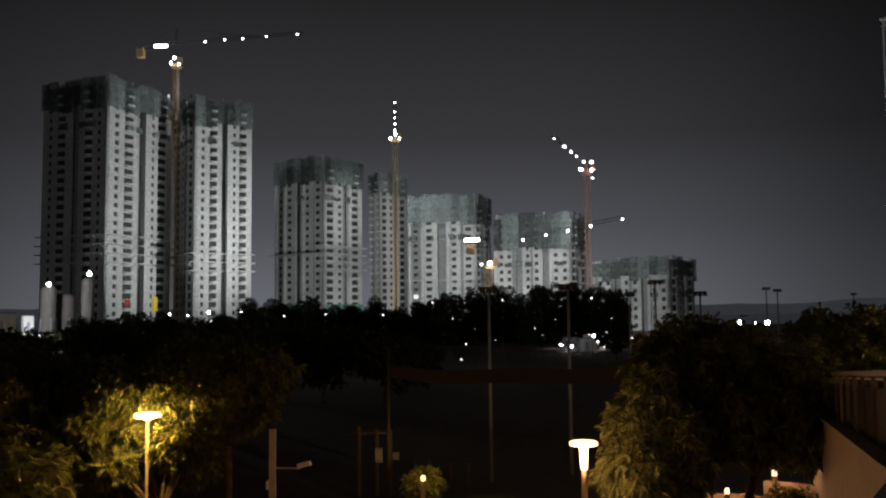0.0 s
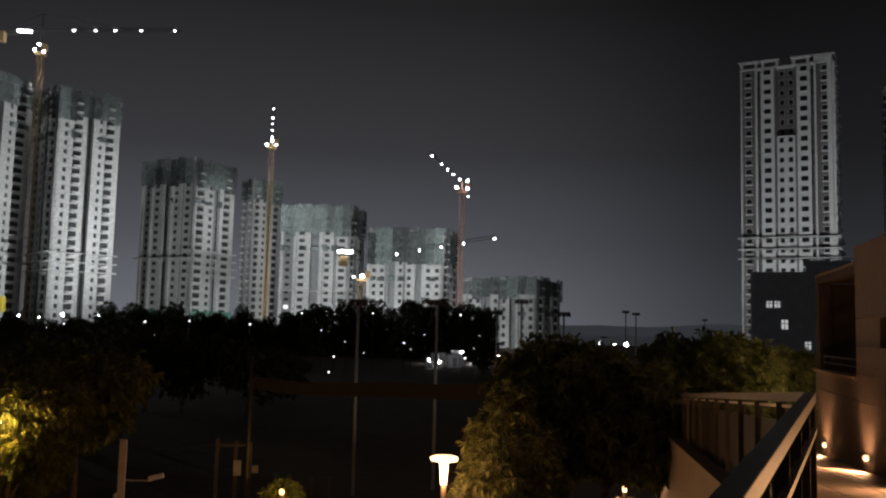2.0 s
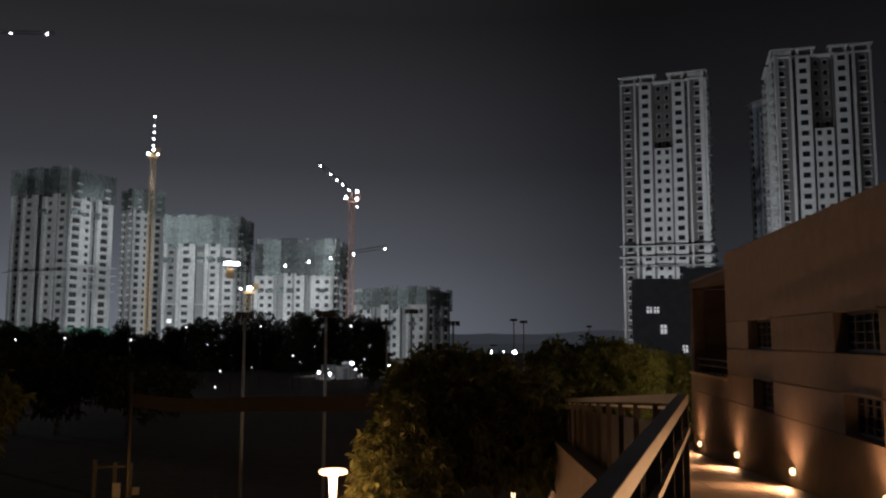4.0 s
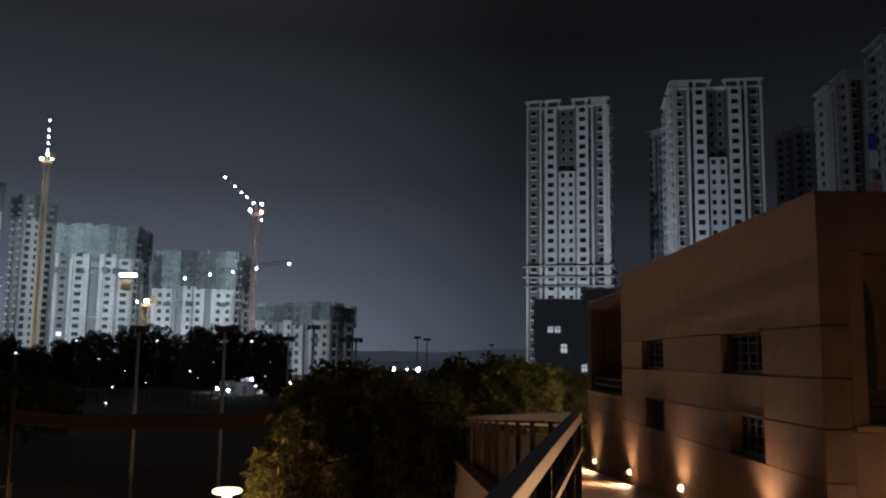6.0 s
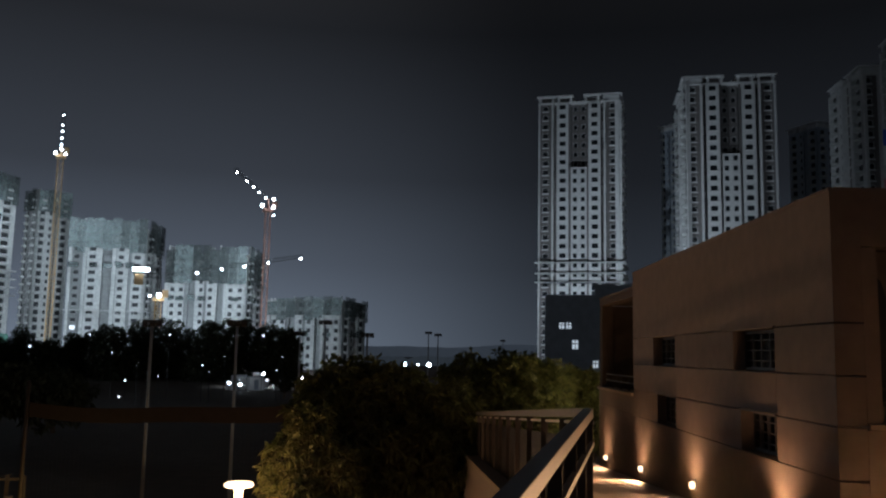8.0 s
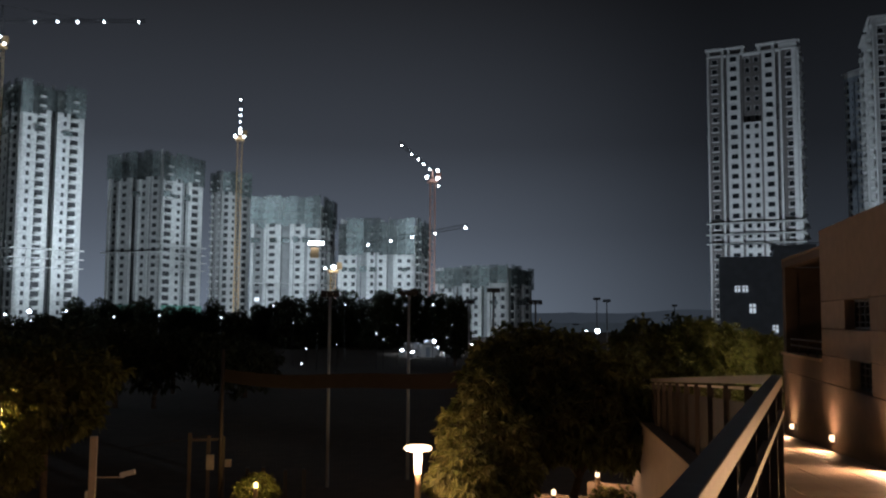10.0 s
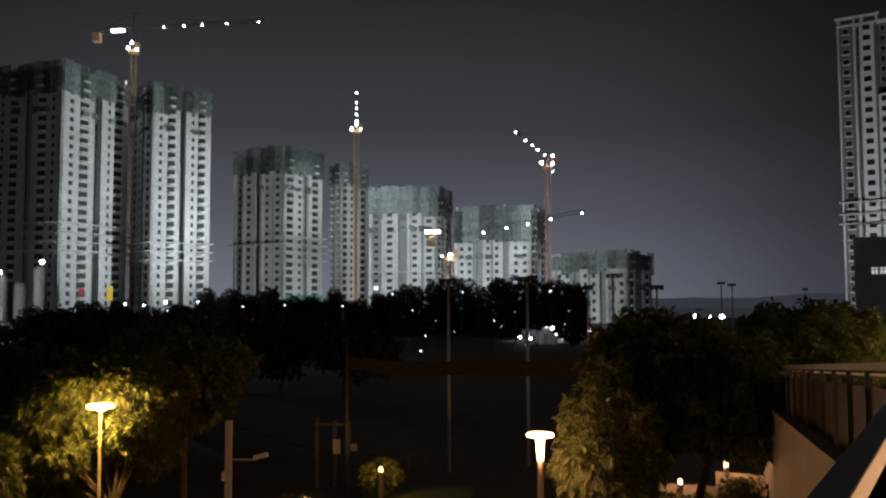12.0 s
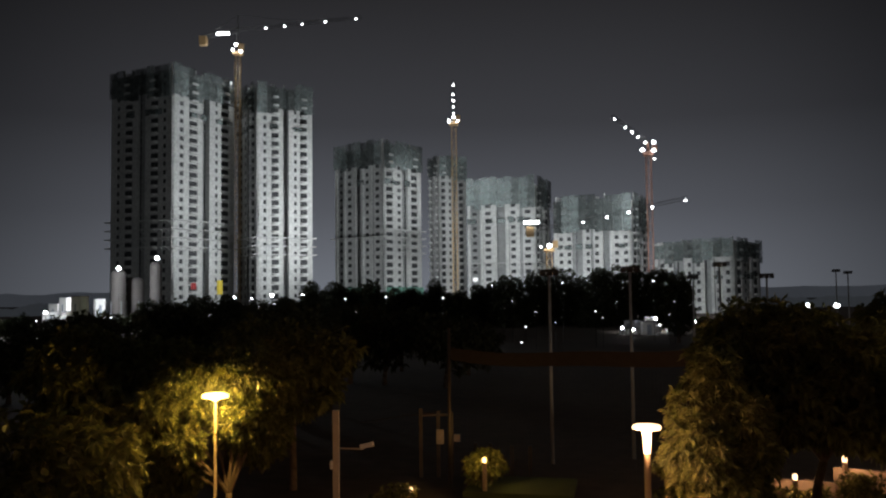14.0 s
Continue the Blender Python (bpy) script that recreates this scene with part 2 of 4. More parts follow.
# woods and roofs beyond the site, their haze a faint emission
bm = bmesh.new()
prev = None
for i in range(0, 361):
    az = -55 + i * 0.25
    h = EYE - 1.6 + 2.2 * noise.noise(Vector((az * 0.5, 9.1, 0))) + 1.1 * noise.noise(Vector((az * 2.3, 4.0, 0)))
    row = [bm.verts.new(at(az, 455, -3)), bm.verts.new(at(az, 460, h)), bm.verts.new(at(az, 480, -3))]
    if prev:
        bm.faces.new((prev[0], row[0], row[1], prev[1]))
        bm.faces.new((prev[1], row[1], row[2], prev[2]))
    prev = row
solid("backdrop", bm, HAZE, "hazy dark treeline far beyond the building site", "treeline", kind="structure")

# ---- towers ----


def ring(bm, w, h, t, y0, y1):
    """A rectangular frame, one connected piece."""
    loops = []
    for y in (y0, y1):
        for e in (0, t):
            loops.append([bm.verts.new((x, y, z)) for x, z in ((-w / 2 + e, e), (w / 2 - e, e), (w / 2 - e, h - e), (-w / 2 + e, h - e))])
    fo, fi, bo, bi = loops
    for i in range(4):
        j = (i + 1) % 4
        bm.faces.new((fo[i], fo[j], fi[j], fi[i]))
        bm.faces.new((bi[i], bi[j], bo[j], bo[i]))
        bm.faces.new((fo[j], fo[i], bo[i], bo[j]))
        bm.faces.new((fi[i], fi[j], bi[j], bi[i]))


def profile(bm, pts, x0, x1):
    """A section in (y, z) drawn out along x: one connected piece."""
    a = [bm.verts.new((x0, y, z)) for y, z in pts]
    b = [bm.verts.new((x1, y, z)) for y, z in pts]
    n = len(pts)
    for i in range(n):
        j = (i + 1) % n
        bm.faces.new((a[i], a[j], b[j], b[i]))
    bm.faces.new(a[::-1])
    bm.faces.new(b)


def window_parts(w, h, style):
    key = (round(w, 2), round(h, 2), style)
    if key not in MESHES:
        b = bmesh.new()
        ring(b, w, h, 0.10, 0.02, 0.14)
        fr = mesh_of("window", b, CONCRETE if style == "raw" else FRAME_W)
        b = bmesh.new()
        box(b, (-w / 2 + 0.1, 0.06, 0.1), (w / 2 - 0.1, 0.10, h - 0.1))
        # raw bays have no glass: this dark sheet paints their inner shade
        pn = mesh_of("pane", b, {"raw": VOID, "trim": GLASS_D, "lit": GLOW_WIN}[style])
        MESHES[key] = fr, pn
    return MESHES[key]


def sill_mesh(w):
    key = ("sill", round(w, 2))
    if key not in MESHES:
        b = bmesh.new()
        profile(b, [(0, -0.05), (-0.35, -0.05), (-0.35, -0.22), (-0.1, -0.5), (0, -0.5)], -w / 2 - 0.2, w / 2 + 0.2)
        MESHES[key] = mesh_of("sill", b, FRAME_W)
    return MESHES[key]


def balcony_mesh(w):
    key = ("balcony", round(w, 2))
    if key not in MESHES:
        b = bmesh.new()
        # a bowed slab with a low upstand round its edge
        seg = 8
        arc = [(-w / 2 * math.cos(math.pi * i / seg), -1.3 * math.sin(math.pi * i / seg) ** 0.7) for i in range(seg + 1)]
        outer = [[b.verts.new((x, y, z)) for x, y in arc] for z in (-0.16, 0.55)]
        inner = [[b.verts.new((x * 0.93, y * 0.9 + 0.06, z)) for x, y in arc] for z in (0.55, 0.06)]
        for p, q in zip([outer[0], outer[1], inner[0]], [outer[1], inner[0], inner[1]]):
            for i in range(seg):
                b.faces.new((p[i], p[i + 1], q[i + 1], q[i]))
        b.faces.new(outer[0])
        b.faces.new(inner[1])
        MESHES[key] = mesh_of("balcony", b, CONCRETE)
    return MESHES[key]


def facade(owner, m, width, floors, storey, plan, walls, style, rnd=None, lit=0.0):
    """One face: piers and spandrels round real openings, with a window or balcony in each.
    m takes (x along the face, y inwards, z up) into the world; plan: letters with relative widths.
    p pier, P proud pier, r dark recess, w window, W window in a pale proud bay, g window in a set-back grey bay, b balcony, n bay that is cut deep at the top."""
    rnd = rnd or random.Random(1)
    total = sum(w for _, w in plan)
    meshes = [bmesh.new(), bmesh.new()]
    x = 0.0
    H = floors * storey
    wins = []
    for kind, w in plan:
        w = w * width / total
        if kind in "pPq":
            y, s = {"p": (0.0, 0), "P": (-0.8, 0), "q": (0.8, 1)}[kind]
            box(meshes[s], (x, y, 0), (x + w, 1.3, H), m)
        elif kind == "r":
            box(meshes[1], (x, 1.9, 0), (x + w, 2.2, H), m)
            for f in range(0, floors):
                box(meshes[1], (x, 1.0, f * storey - 0.12), (x + w, 1.9, f * storey + 0.12), m)
        else:
            y, s = {"w": (0.0, 0), "W": (-0.45, 0), "g": (0.8, 1), "b": (0.0, 0), "n": (0.3, 0)}[kind]
            sill, head = (0.85, storey - 0.5) if kind != "b" else (0.1, storey - 0.4)
            cut = floors - 7 if kind == "n" else floors
            for f in range(floors):
                z = f * storey
                yy = y if f < cut else 2.6
                ss = s if f < cut else 1
                e = (0.17 if style == "raw" else 0.22) * w if kind != "b" else 0.04 * w
                lo = z + head - storey if f else 0
                box(meshes[ss], (x, yy, lo), (x + w, yy + 0.5, z + sill), m)
                box(meshes[ss], (x, yy, z + sill), (x + e, yy + 0.5, z + head), m)
                box(meshes[ss], (x + w - e, yy, z + sill), (x + w, yy + 0.5, z + head), m)
                wins.append((kind, x + w / 2, yy, z + sill, w - 2 * e, head - sill))
            box(meshes[s if cut == floors else 1], (x, y if cut == floors else 2.6, H - storey + head), (x + w, 1.2 if cut == floors else 3.0, H), m)
            if cut < floors:
                box(meshes[0], (x, y, cut * storey - 0.45), (x + w, 2.6, cut * storey - 0.02), m)
        x += w
    part("wall", meshes[0], walls[0], owner)
    # second wall colour is the darker one and carries recess shade
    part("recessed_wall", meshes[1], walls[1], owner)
    for kind, cx, y, z, w, h in wins:
        s = style
        if lit and rnd.random() < lit:
            s = "lit"
        fr, pn = window_parts(w, h, s)
        if len(owner.children) < 900:
            win = part("window", fr, None, owner, m=m @ Matrix.Translation((cx, y + 0.2, z)))
            part("pane", pn, None, win)
        if kind == "b":
            part("balcony", balcony_mesh(w), None, owner, m=m @ Matrix.Translation((cx, y - 0.02, z - 0.02)))
        elif style == "trim" and kind in "Wg":
            part("sill", sill_mesh(w), None, win)


def tower(label, az, d, wl_, wr_, alpha, floors, plan_l, plan_r, wall, style, top=(), bands=(), storey=3.0, lit=0.0, roof="screen", seed=1, skirt=(), short_bands=()):
    """A tower with its near corner at a bearing and distance; its left face turns away by alpha degrees, its right face by the rest."""
    rnd = random.Random(seed)
    c = at(az, d, 0)
    out = Vector((c.x, c.y, 0)).normalized()
    side = Vector((out.y, -out.x, 0))
    al = radians(alpha)
    dl = -side * math.cos(al) + out * math.sin(al)
    dr = side * math.sin(al) + out * math.cos(al)
    own = thing("apartment_tower", label, "apartment tower", Matrix.Translation(c), group="towers of the building site")

    def basis(origin, along, inward):
        m = Matrix.Identity(4)
        m.col[0][:3], m.col[1][:3], m.col[2][:3], m.col[3][:3] = along, inward, (0, 0, 1), origin
        return m
    H = floors * storey
    ml = basis(dl * wl_, -dl, dr)
    mr = basis(Vector((0, 0, 0)), dr, dl)
    facade(own, ml, wl_, floors, storey, plan_l, wall, style, rnd=rnd, lit=lit)
    facade(own, mr, wr_, floors, storey, plan_r, wall, style, rnd=rnd, lit=lit)
    b = bmesh.new()
    mm = basis(Vector((0, 0, 0)), dr, dl)
    # near-black core, painted shade behind recesses and openings
    box(b, (3.4, 3.4, 0), (wr_ - 0.3, wl_ - 0.3, H - 0.3), mm)
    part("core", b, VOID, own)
    b = bmesh.new()
    box(b, (-0.25, -0.25, H), (wr_ + 0.25, wl_ + 0.25, H + 0.35), mm)
    part("roof", b, wall[0], own)
    for z, whole in [(q, True) for q in bands] + [(q, False) for q in short_bands]:
        b = bmesh.new()
        box(b, (-1.8, -1.8, z), (wr_ + 0.9, -0.06, z + 0.34), mm)
        reach = wl_ + 0.9 if whole else 3.0
        box(b, (-1.8, -0.06, z), (-0.06, reach, z + 0.34), mm)
        for i in range(int(wr_ / 3)):
            beam(b, mm @ Vector((i * 3 + 0.5, -1.7, z)), mm @ Vector((i * 3 + 0.5, -0.1, z - 1.2)), 0.15, 0.15)
        for i in range(int(reach / 3)):
            beam(b, mm @ Vector((-1.7, i * 3 + 0.5, z)), mm @ Vector((-0.1, i * 3 + 0.5, z - 1.2)), 0.15, 0.15)
        part("catch_platform", b, CONCRETE, own)
    for z0, z1 in skirt:
        for length, mface in ((wl_, ml), (wr_, mr)):
            for i in range(int(length / 3)):
                b = bmesh.new()
                profile(b, [(-1.5, z0), (-1.5, z1 - 0.1 * rnd.random()), (-1.42, z1 - 0.1), (-1.42, z0)], i * 3 + 0.1, i * 3 + 2.95)
                for q in b.verts:
                    q.co = mface @ q.co
                part("debris_net", b, GREENNET, own)
    if roof == "screen":
        zb = H - top[0] - 7.5
        for length, mface in ((wl_, ml), (wr_, mr)):
            for i in range(int(length / 4.2)):
                if rnd.random() < 0.62:
                    b = bmesh.new()
                    x0 = i * 4.2 + rnd.uniform(0, 0.5)
                    hh = rnd.uniform(1.4, 2.6)
                    profile(b, [(-0.7, zb), (-0.95, zb + hh), (-0.88, zb + hh), (-0.62, zb)], x0, x0 + rnd.uniform(2.6, 4.0))
                    for q in b.verts:
                        q.co = mface @ q.co
                    part("debris_net", b, NETTING, own)
        # climbing screens round the topmost storeys, in panels
        n0, n1 = top
        z0, z1 = H - n0, H + n1
        for length, mface in ((wl_, ml), (wr_, mr)):
            n = max(3, int(length / 3.2))
            for i in range(n):
                b = bmesh.new()
                x0, x1 = i * length / n + 0.06, (i + 1) * length / n - 0.06
                lo = z0 - rnd.choice((0, 0, 1.5, 3.0)) * 0.6
                hi = z1 - rnd.choice((0, 0, 0.3, 0.7))
                if rnd.random() > 0.9:
                    hi -= 1.8
                pts = []
                zz = lo
                while zz < hi - 0.1:
                    pts += [(-1.0, zz), (-1.0, min(zz + 1.75, hi)), (-1.13, min(zz + 1.8, hi)), (-1.13, min(zz + 2.0, hi))]
                    zz += 2.05
                pts = [q for i_, q in enumerate(pts) if i_ == 0 or (q[1] - pts[i_ - 1][1] > 0.01 or q[0] != pts[i_ - 1][0])]
                profile(b, pts + [(-0.9, hi), (-0.9, lo)], x0, x1)
                for q in b.verts:
                    q.co = mface @ q.co
                part("safety_screen", b, NETTING, own)
        b = bmesh.new()
        for i in range(9):
            for j in range(7):
                x, y = 0.8 + i * (wr_ - 1.6) / 8, 0.8 + j * (wl_ - 1.6) / 6
                if rnd.random() < 0.6:
                    box(b, (x - 0.25, y - 0.25, H + 0.3), (x + 0.25, y + 0.25, H + n1 + rnd.uniform(-0.8, 0.3)), mm)
        tagged(part("column_stub", b, CONCRETE, own), kind="stuff")
    elif roof == "eaves":
        # raised roof blocks with a pale cornice, and a notch between them
        for length, mface in ((wl_, ml), (wr_, mr)):
            spans = ((0.0, 0.19), (0.24, 0.42), (0.58, 0.76), (0.81, 1.0))
            for u0, u1 in spans:
                b = bmesh.new()
                box(b, (u0 * length + 0.9, 0.9, H + 0.36), (u1 * length - 0.9, 5.0, H + 2.0), mface)
                # dark grey here paints the shade of the top-storey openings
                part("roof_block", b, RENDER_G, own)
                for x in (u0 * length, u1 * length - 0.7):
                    b = bmesh.new()
                    box(b, (x, -0.2, H + 0.36), (x + 0.7, 4.6, H + 2.0), mface)
                    part("roof_fin", b, RENDER_W, own)
                b = bmesh.new()
                box(b, (u0 * length - 0.5, -1.0, H + 2.0), (u1 * length + 0.5, 5.4, H + 2.4), mface)
                part("cornice", b, RENDER_W, own)
    return own


PLAN_A = [("p", 1.5), ("w", 1.3), ("p", 0.9), ("b", 2.1), ("p", 1.0), ("r", 1.2), ("P", 1.4), ("w", 1.2), ("p", 0.5), ("b", 2.1), ("p", 1.2)]
PLAN_D = [("p", 1.2), ("w", 1.3), ("p", 1.0), ("b", 2.2), ("p", 1.2), ("r", 2.0), ("p", 1.2), ("b", 2.2), ("p", 0.8), ("w", 1.3), ("p", 1.2)]
PLAN_B = [("p", 0.5), ("g", 1.3), ("q", 0.5), ("P", 0.5), ("w", 1.6), ("p", 0.7), ("r", 1.6), ("P", 0.6), ("w", 1.3), ("p", 0.5), ("q", 0.5), ("w", 1.6), ("p", 0.6)]
PLAN_C = [("p", 0.7), ("b", 1.7), ("p", 0.8), ("w", 1.3), ("q", 0.6), ("r", 0.9), ("p", 0.7), ("b", 1.7), ("p", 0.9)]
PLAN_E = [("P", 0.9), ("w", 1.6), ("p", 0.4), ("w", 1.6), ("q", 0.8), ("r", 1.8), ("p", 0.6), ("w", 1.4), ("q", 0.7), ("w", 1.6), ("p", 0.7),
          ("r", 1.8), ("P", 0.7), ("w", 1.6), ("p", 0.6), ("w", 1.6), ("p", 0.8)]
PLAN_F = [("P", 0.18), ("g", 1.5), ("q", 0.25), ("P", 0.28), ("r", 0.45), ("W", 1.75), ("q", 0.3), ("n", 1.15), ("n", 1.15), ("q", 0.3), ("W", 1.75),
          ("r", 0.45), ("P", 0.28), ("q", 0.25), ("g", 1.5), ("P", 0.18)]
PLAN_G = [("P", 0.3), ("b", 2.0), ("q", 0.6), ("w", 1.4), ("r", 0.7), ("P", 0.4), ("g", 1.4), ("q", 0.5), ("w", 1.5), ("P", 0.3), ("r", 0.6), ("b", 2.0), ("p", 0.5)]
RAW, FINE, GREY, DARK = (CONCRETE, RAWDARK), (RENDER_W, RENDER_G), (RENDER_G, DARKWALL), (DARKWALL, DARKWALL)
SITE = "half-built concrete tower, dark screens round its top"
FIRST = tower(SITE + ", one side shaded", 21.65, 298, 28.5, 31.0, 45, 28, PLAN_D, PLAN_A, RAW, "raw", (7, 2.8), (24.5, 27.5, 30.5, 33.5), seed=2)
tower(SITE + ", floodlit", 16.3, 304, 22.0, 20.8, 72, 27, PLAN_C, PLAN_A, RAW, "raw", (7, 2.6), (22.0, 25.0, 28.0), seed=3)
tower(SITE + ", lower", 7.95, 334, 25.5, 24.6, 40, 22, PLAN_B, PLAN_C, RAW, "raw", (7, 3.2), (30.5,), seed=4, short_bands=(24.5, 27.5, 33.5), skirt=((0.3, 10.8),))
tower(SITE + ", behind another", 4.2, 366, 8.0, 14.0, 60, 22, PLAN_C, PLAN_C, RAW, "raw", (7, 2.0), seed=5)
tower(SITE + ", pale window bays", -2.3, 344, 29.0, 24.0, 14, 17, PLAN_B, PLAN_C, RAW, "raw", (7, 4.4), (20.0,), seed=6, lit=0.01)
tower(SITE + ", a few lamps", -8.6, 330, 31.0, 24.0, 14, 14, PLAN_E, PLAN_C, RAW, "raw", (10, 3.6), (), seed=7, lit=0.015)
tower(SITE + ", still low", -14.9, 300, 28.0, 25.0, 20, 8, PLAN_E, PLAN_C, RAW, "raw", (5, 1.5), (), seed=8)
FIN = "tall finished tower, pale piers and dark windows"
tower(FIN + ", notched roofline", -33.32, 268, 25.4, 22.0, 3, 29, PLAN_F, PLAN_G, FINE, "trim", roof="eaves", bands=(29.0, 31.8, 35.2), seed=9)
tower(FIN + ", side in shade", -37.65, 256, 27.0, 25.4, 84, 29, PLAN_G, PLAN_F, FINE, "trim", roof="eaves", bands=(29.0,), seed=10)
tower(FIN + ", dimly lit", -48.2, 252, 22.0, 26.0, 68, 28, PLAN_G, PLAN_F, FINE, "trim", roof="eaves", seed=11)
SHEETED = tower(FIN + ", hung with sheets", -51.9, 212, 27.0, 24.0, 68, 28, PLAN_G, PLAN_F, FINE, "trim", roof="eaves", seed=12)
tower("dark unlit apartment tower behind the others", -37.0, 330, 8.0, 14.0, 45, 31, PLAN_C, PLAN_C, DARK, "trim", roof="eaves", seed=14)
tower("dark unlit apartment tower behind the others", -45.6, 330, 14.0, 14.0, 45, 30, PLAN_C, PLAN_C, DARK, "trim", roof="eaves", seed=13)

# ---- near building on the walkway ----
K0 = Vector((7.04, 6.611, EYE))           # near corner of the building, at eye height
KD = Vector((0.3706, 0.9288, 0))           # along its long wall
KN = Vector((0.9288, -0.3706, 0))          # into the building


def wall_at(k, z, n=0.0):
    return K0 + KD * k + KN * n + Vector((0, 0, z))


BW = Matrix.Identity(4)
BW.col[0][:3], BW.col[1][:3], BW.col[2][:3], BW.col[3][:3] = KD, KN, (0, 0, 1), K0


def deck_z(k):
    return -1.62 - 0.06 * max(0.0, k + 4.7)


bld = thing("walkway_building", "brown stone-clad building with deep small windows beside the lit walkway", "building", Matrix.Identity(4))
# openings in the long wall: start, end, sill, head
OPEN = [(1.57, 3.06, -0.13, 0.41), (6.03, 7.56, -0.16, 0.37), (1.57, 2.80, -1.18, -0.63), (6.03, 7.30, -1.21, -0.68)]


def rows_of(k_edges, z_edges, holes):
    for k0, k1 in zip(k_edges, k_edges[1:]):
        for z0, z1 in zip(z_edges, z_edges[1:]):
            kc, zc = (k0 + k1) / 2, (z0 + z1) / 2
            if not any(a < kc < b and c < zc < d for a, b, c, d in holes):
                yield k0, k1, z0, z1


def panel(k0, k1, z0, z1, n0=0.0, n1=0.3, name="stone_panel", mat=None):
    b = bmesh.new()
    box(b, (k0 + 0.0015, n0, z0 + 0.007), (k1 - 0.0015, n1, z1 - 0.007), BW)
    return part(name, b, mat or STONE, bld)


for k0, k1, z0, z1 in rows_of([-0.02, 1.57, 2.80, 3.06, 6.03, 7.30, 7.56, 9.3], [-1.185, -0.655, -0.145, 0.39], [(a, b, -1.19, -0.65) if d < 0 else (a, b, -0.15, 0.4) for a, b, c, d in OPEN]):
    panel(k0, k1, z0, z1)
panel(-0.02, 9.3, 0.39, 1.75)
panel(-0.02, 9.3, -3.6, -1.185)
panel(9.3, 13.3, -3.6, -1.185)
panel(9.3, 13.3, -1.185, -0.80)
# lintel, pier and end wall take the colour with recess shade painted in
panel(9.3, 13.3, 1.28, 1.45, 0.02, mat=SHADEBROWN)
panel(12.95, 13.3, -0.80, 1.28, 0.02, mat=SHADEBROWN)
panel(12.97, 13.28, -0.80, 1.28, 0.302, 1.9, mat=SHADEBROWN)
# dark sheet across the back of the recess, its shade painted on
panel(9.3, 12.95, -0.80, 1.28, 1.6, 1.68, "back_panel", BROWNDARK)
# the short front with the terrace
for k0, k1, z0, z1, n0, n1 in ((-0.02, 0.28, -0.66, 1.17, 0.302, 0.46), (-0.02, 0.28, 1.17, 1.75, 0.302, 9.5), (-0.02, 0.28, -3.6, -0.68, 0.302, 9.5), (0.60, 0.9, -0.9, 1.3, 0.302, 9.5)):
    panel(k0, k1, z0, z1, n0, n1)
b = bmesh.new()
box(b, (1.56, 0.5, -6.3), (9.2, 9.5, 1.6), BW)
box(b, (9.2, 1.7, -6.3), (13.2, 9.5, 1.4), BW)
box(b, (0.02, 0.32, -6.3), (13.28, 1.68, -1.25), BW)
box(b, (0.3, 0.32, 1.2), (1.55, 9.4, 1.7), BW)
box(b, (0.3, 0.32, -1.25), (1.55, 9.4, -0.95), BW)
box(b, (9.32, 0.32, 1.3), (13.2, 1.68, 1.44), BW)
# core colour holds the shade behind the openings
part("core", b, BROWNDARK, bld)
b = bmesh.new()
box(b, (-0.01, -0.004, 1.746), (9.31, 9.6, 1.79), BW)
box(b, (9.312, 0.01, 1.452), (13.31, 9.6, 1.50), BW)
part("roof_coping", b, STONE, bld)
b = bmesh.new()
box(b, (-0.08, 0.302, -0.676), (0.40, 9.5, -0.62), BW)
part("terrace_sill", b, COPING, bld)
b = bmesh.new()
box(b, (9.3, -0.05, -0.796), (13.3, 0.35, -0.74), BW)
part("terrace_sill", b, COPING, bld)
for k0, k1, z0, z1 in OPEN:
    z0, z1 = (-1.185, -0.655) if z1 < 0 else (-0.145, 0.39)
    win = part("window", bmesh.new(), [BLACKSTEEL], bld, "dark barred window in a deep reveal")
    b = bmesh.new()
    for a in ((k0 + 0.02, 0.16, z0 + 0.01, k1 - 0.02, 0.22, z0 + 0.05), (k0 + 0.02, 0.16, z1 - 0.05, k1 - 0.02, 0.22, z1 - 0.01),
              (k0 + 0.02, 0.16, z0 + 0.05, k0 + 0.06, 0.22, z1 - 0.05), (k1 - 0.06, 0.16, z0 + 0.05, k1 - 0.02, 0.22, z1 - 0.05)):
        box(b, a[:3], a[3:], BW)
    part("frame", b, BLACKSTEEL, win)
    for i in range(1, 5):
        x = k0 + i * (k1 - k0) / 5
        b = bmesh.new()
        box(b, (x - 0.018, 0.17, z0 + 0.05), (x + 0.018, 0.20, z1 - 0.05), BW)
        part("bar", b, BARGREY, win)
    b = bmesh.new()
    for i in range(1, 4):
        z = z0 + i * (z1 - z0) / 4
        box(b, (k0 + 0.06, 0.178, z - 0.008), (k1 - 0.06, 0.192, z + 0.008), BW)
    part("crossbar", b, BARGREY, win)
    b = bmesh.new()
    box(b, (k0 + 0.03, 0.26, z0 + 0.02), (k1 - 0.03, 0.28, z1 - 0.02), BW)
    part("pane", b, GLASS_D, win)
    b = bmesh.new()
    box(b, (k0 - 0.03, -0.03, z1 - 0.004), (k1 + 0.03, 0.15, z1 + 0.02), BW)
    part("lintel_strip", b, STONE, win)
# terrace: dark door, railing
b = bmesh.new()
box(b, (0.54, 1.22, -0.9), (0.61, 3.2, 0.85), BW)
d_ = part("door", b, GLASS_D, bld, "dark glass terrace door")
b = bmesh.new()
box(b, (0.50, 1.16, -0.9), (0.62, 1.22, 0.90), BW)
box(b, (0.50, 1.16, 0.85), (0.62, 3.2, 0.92), BW)
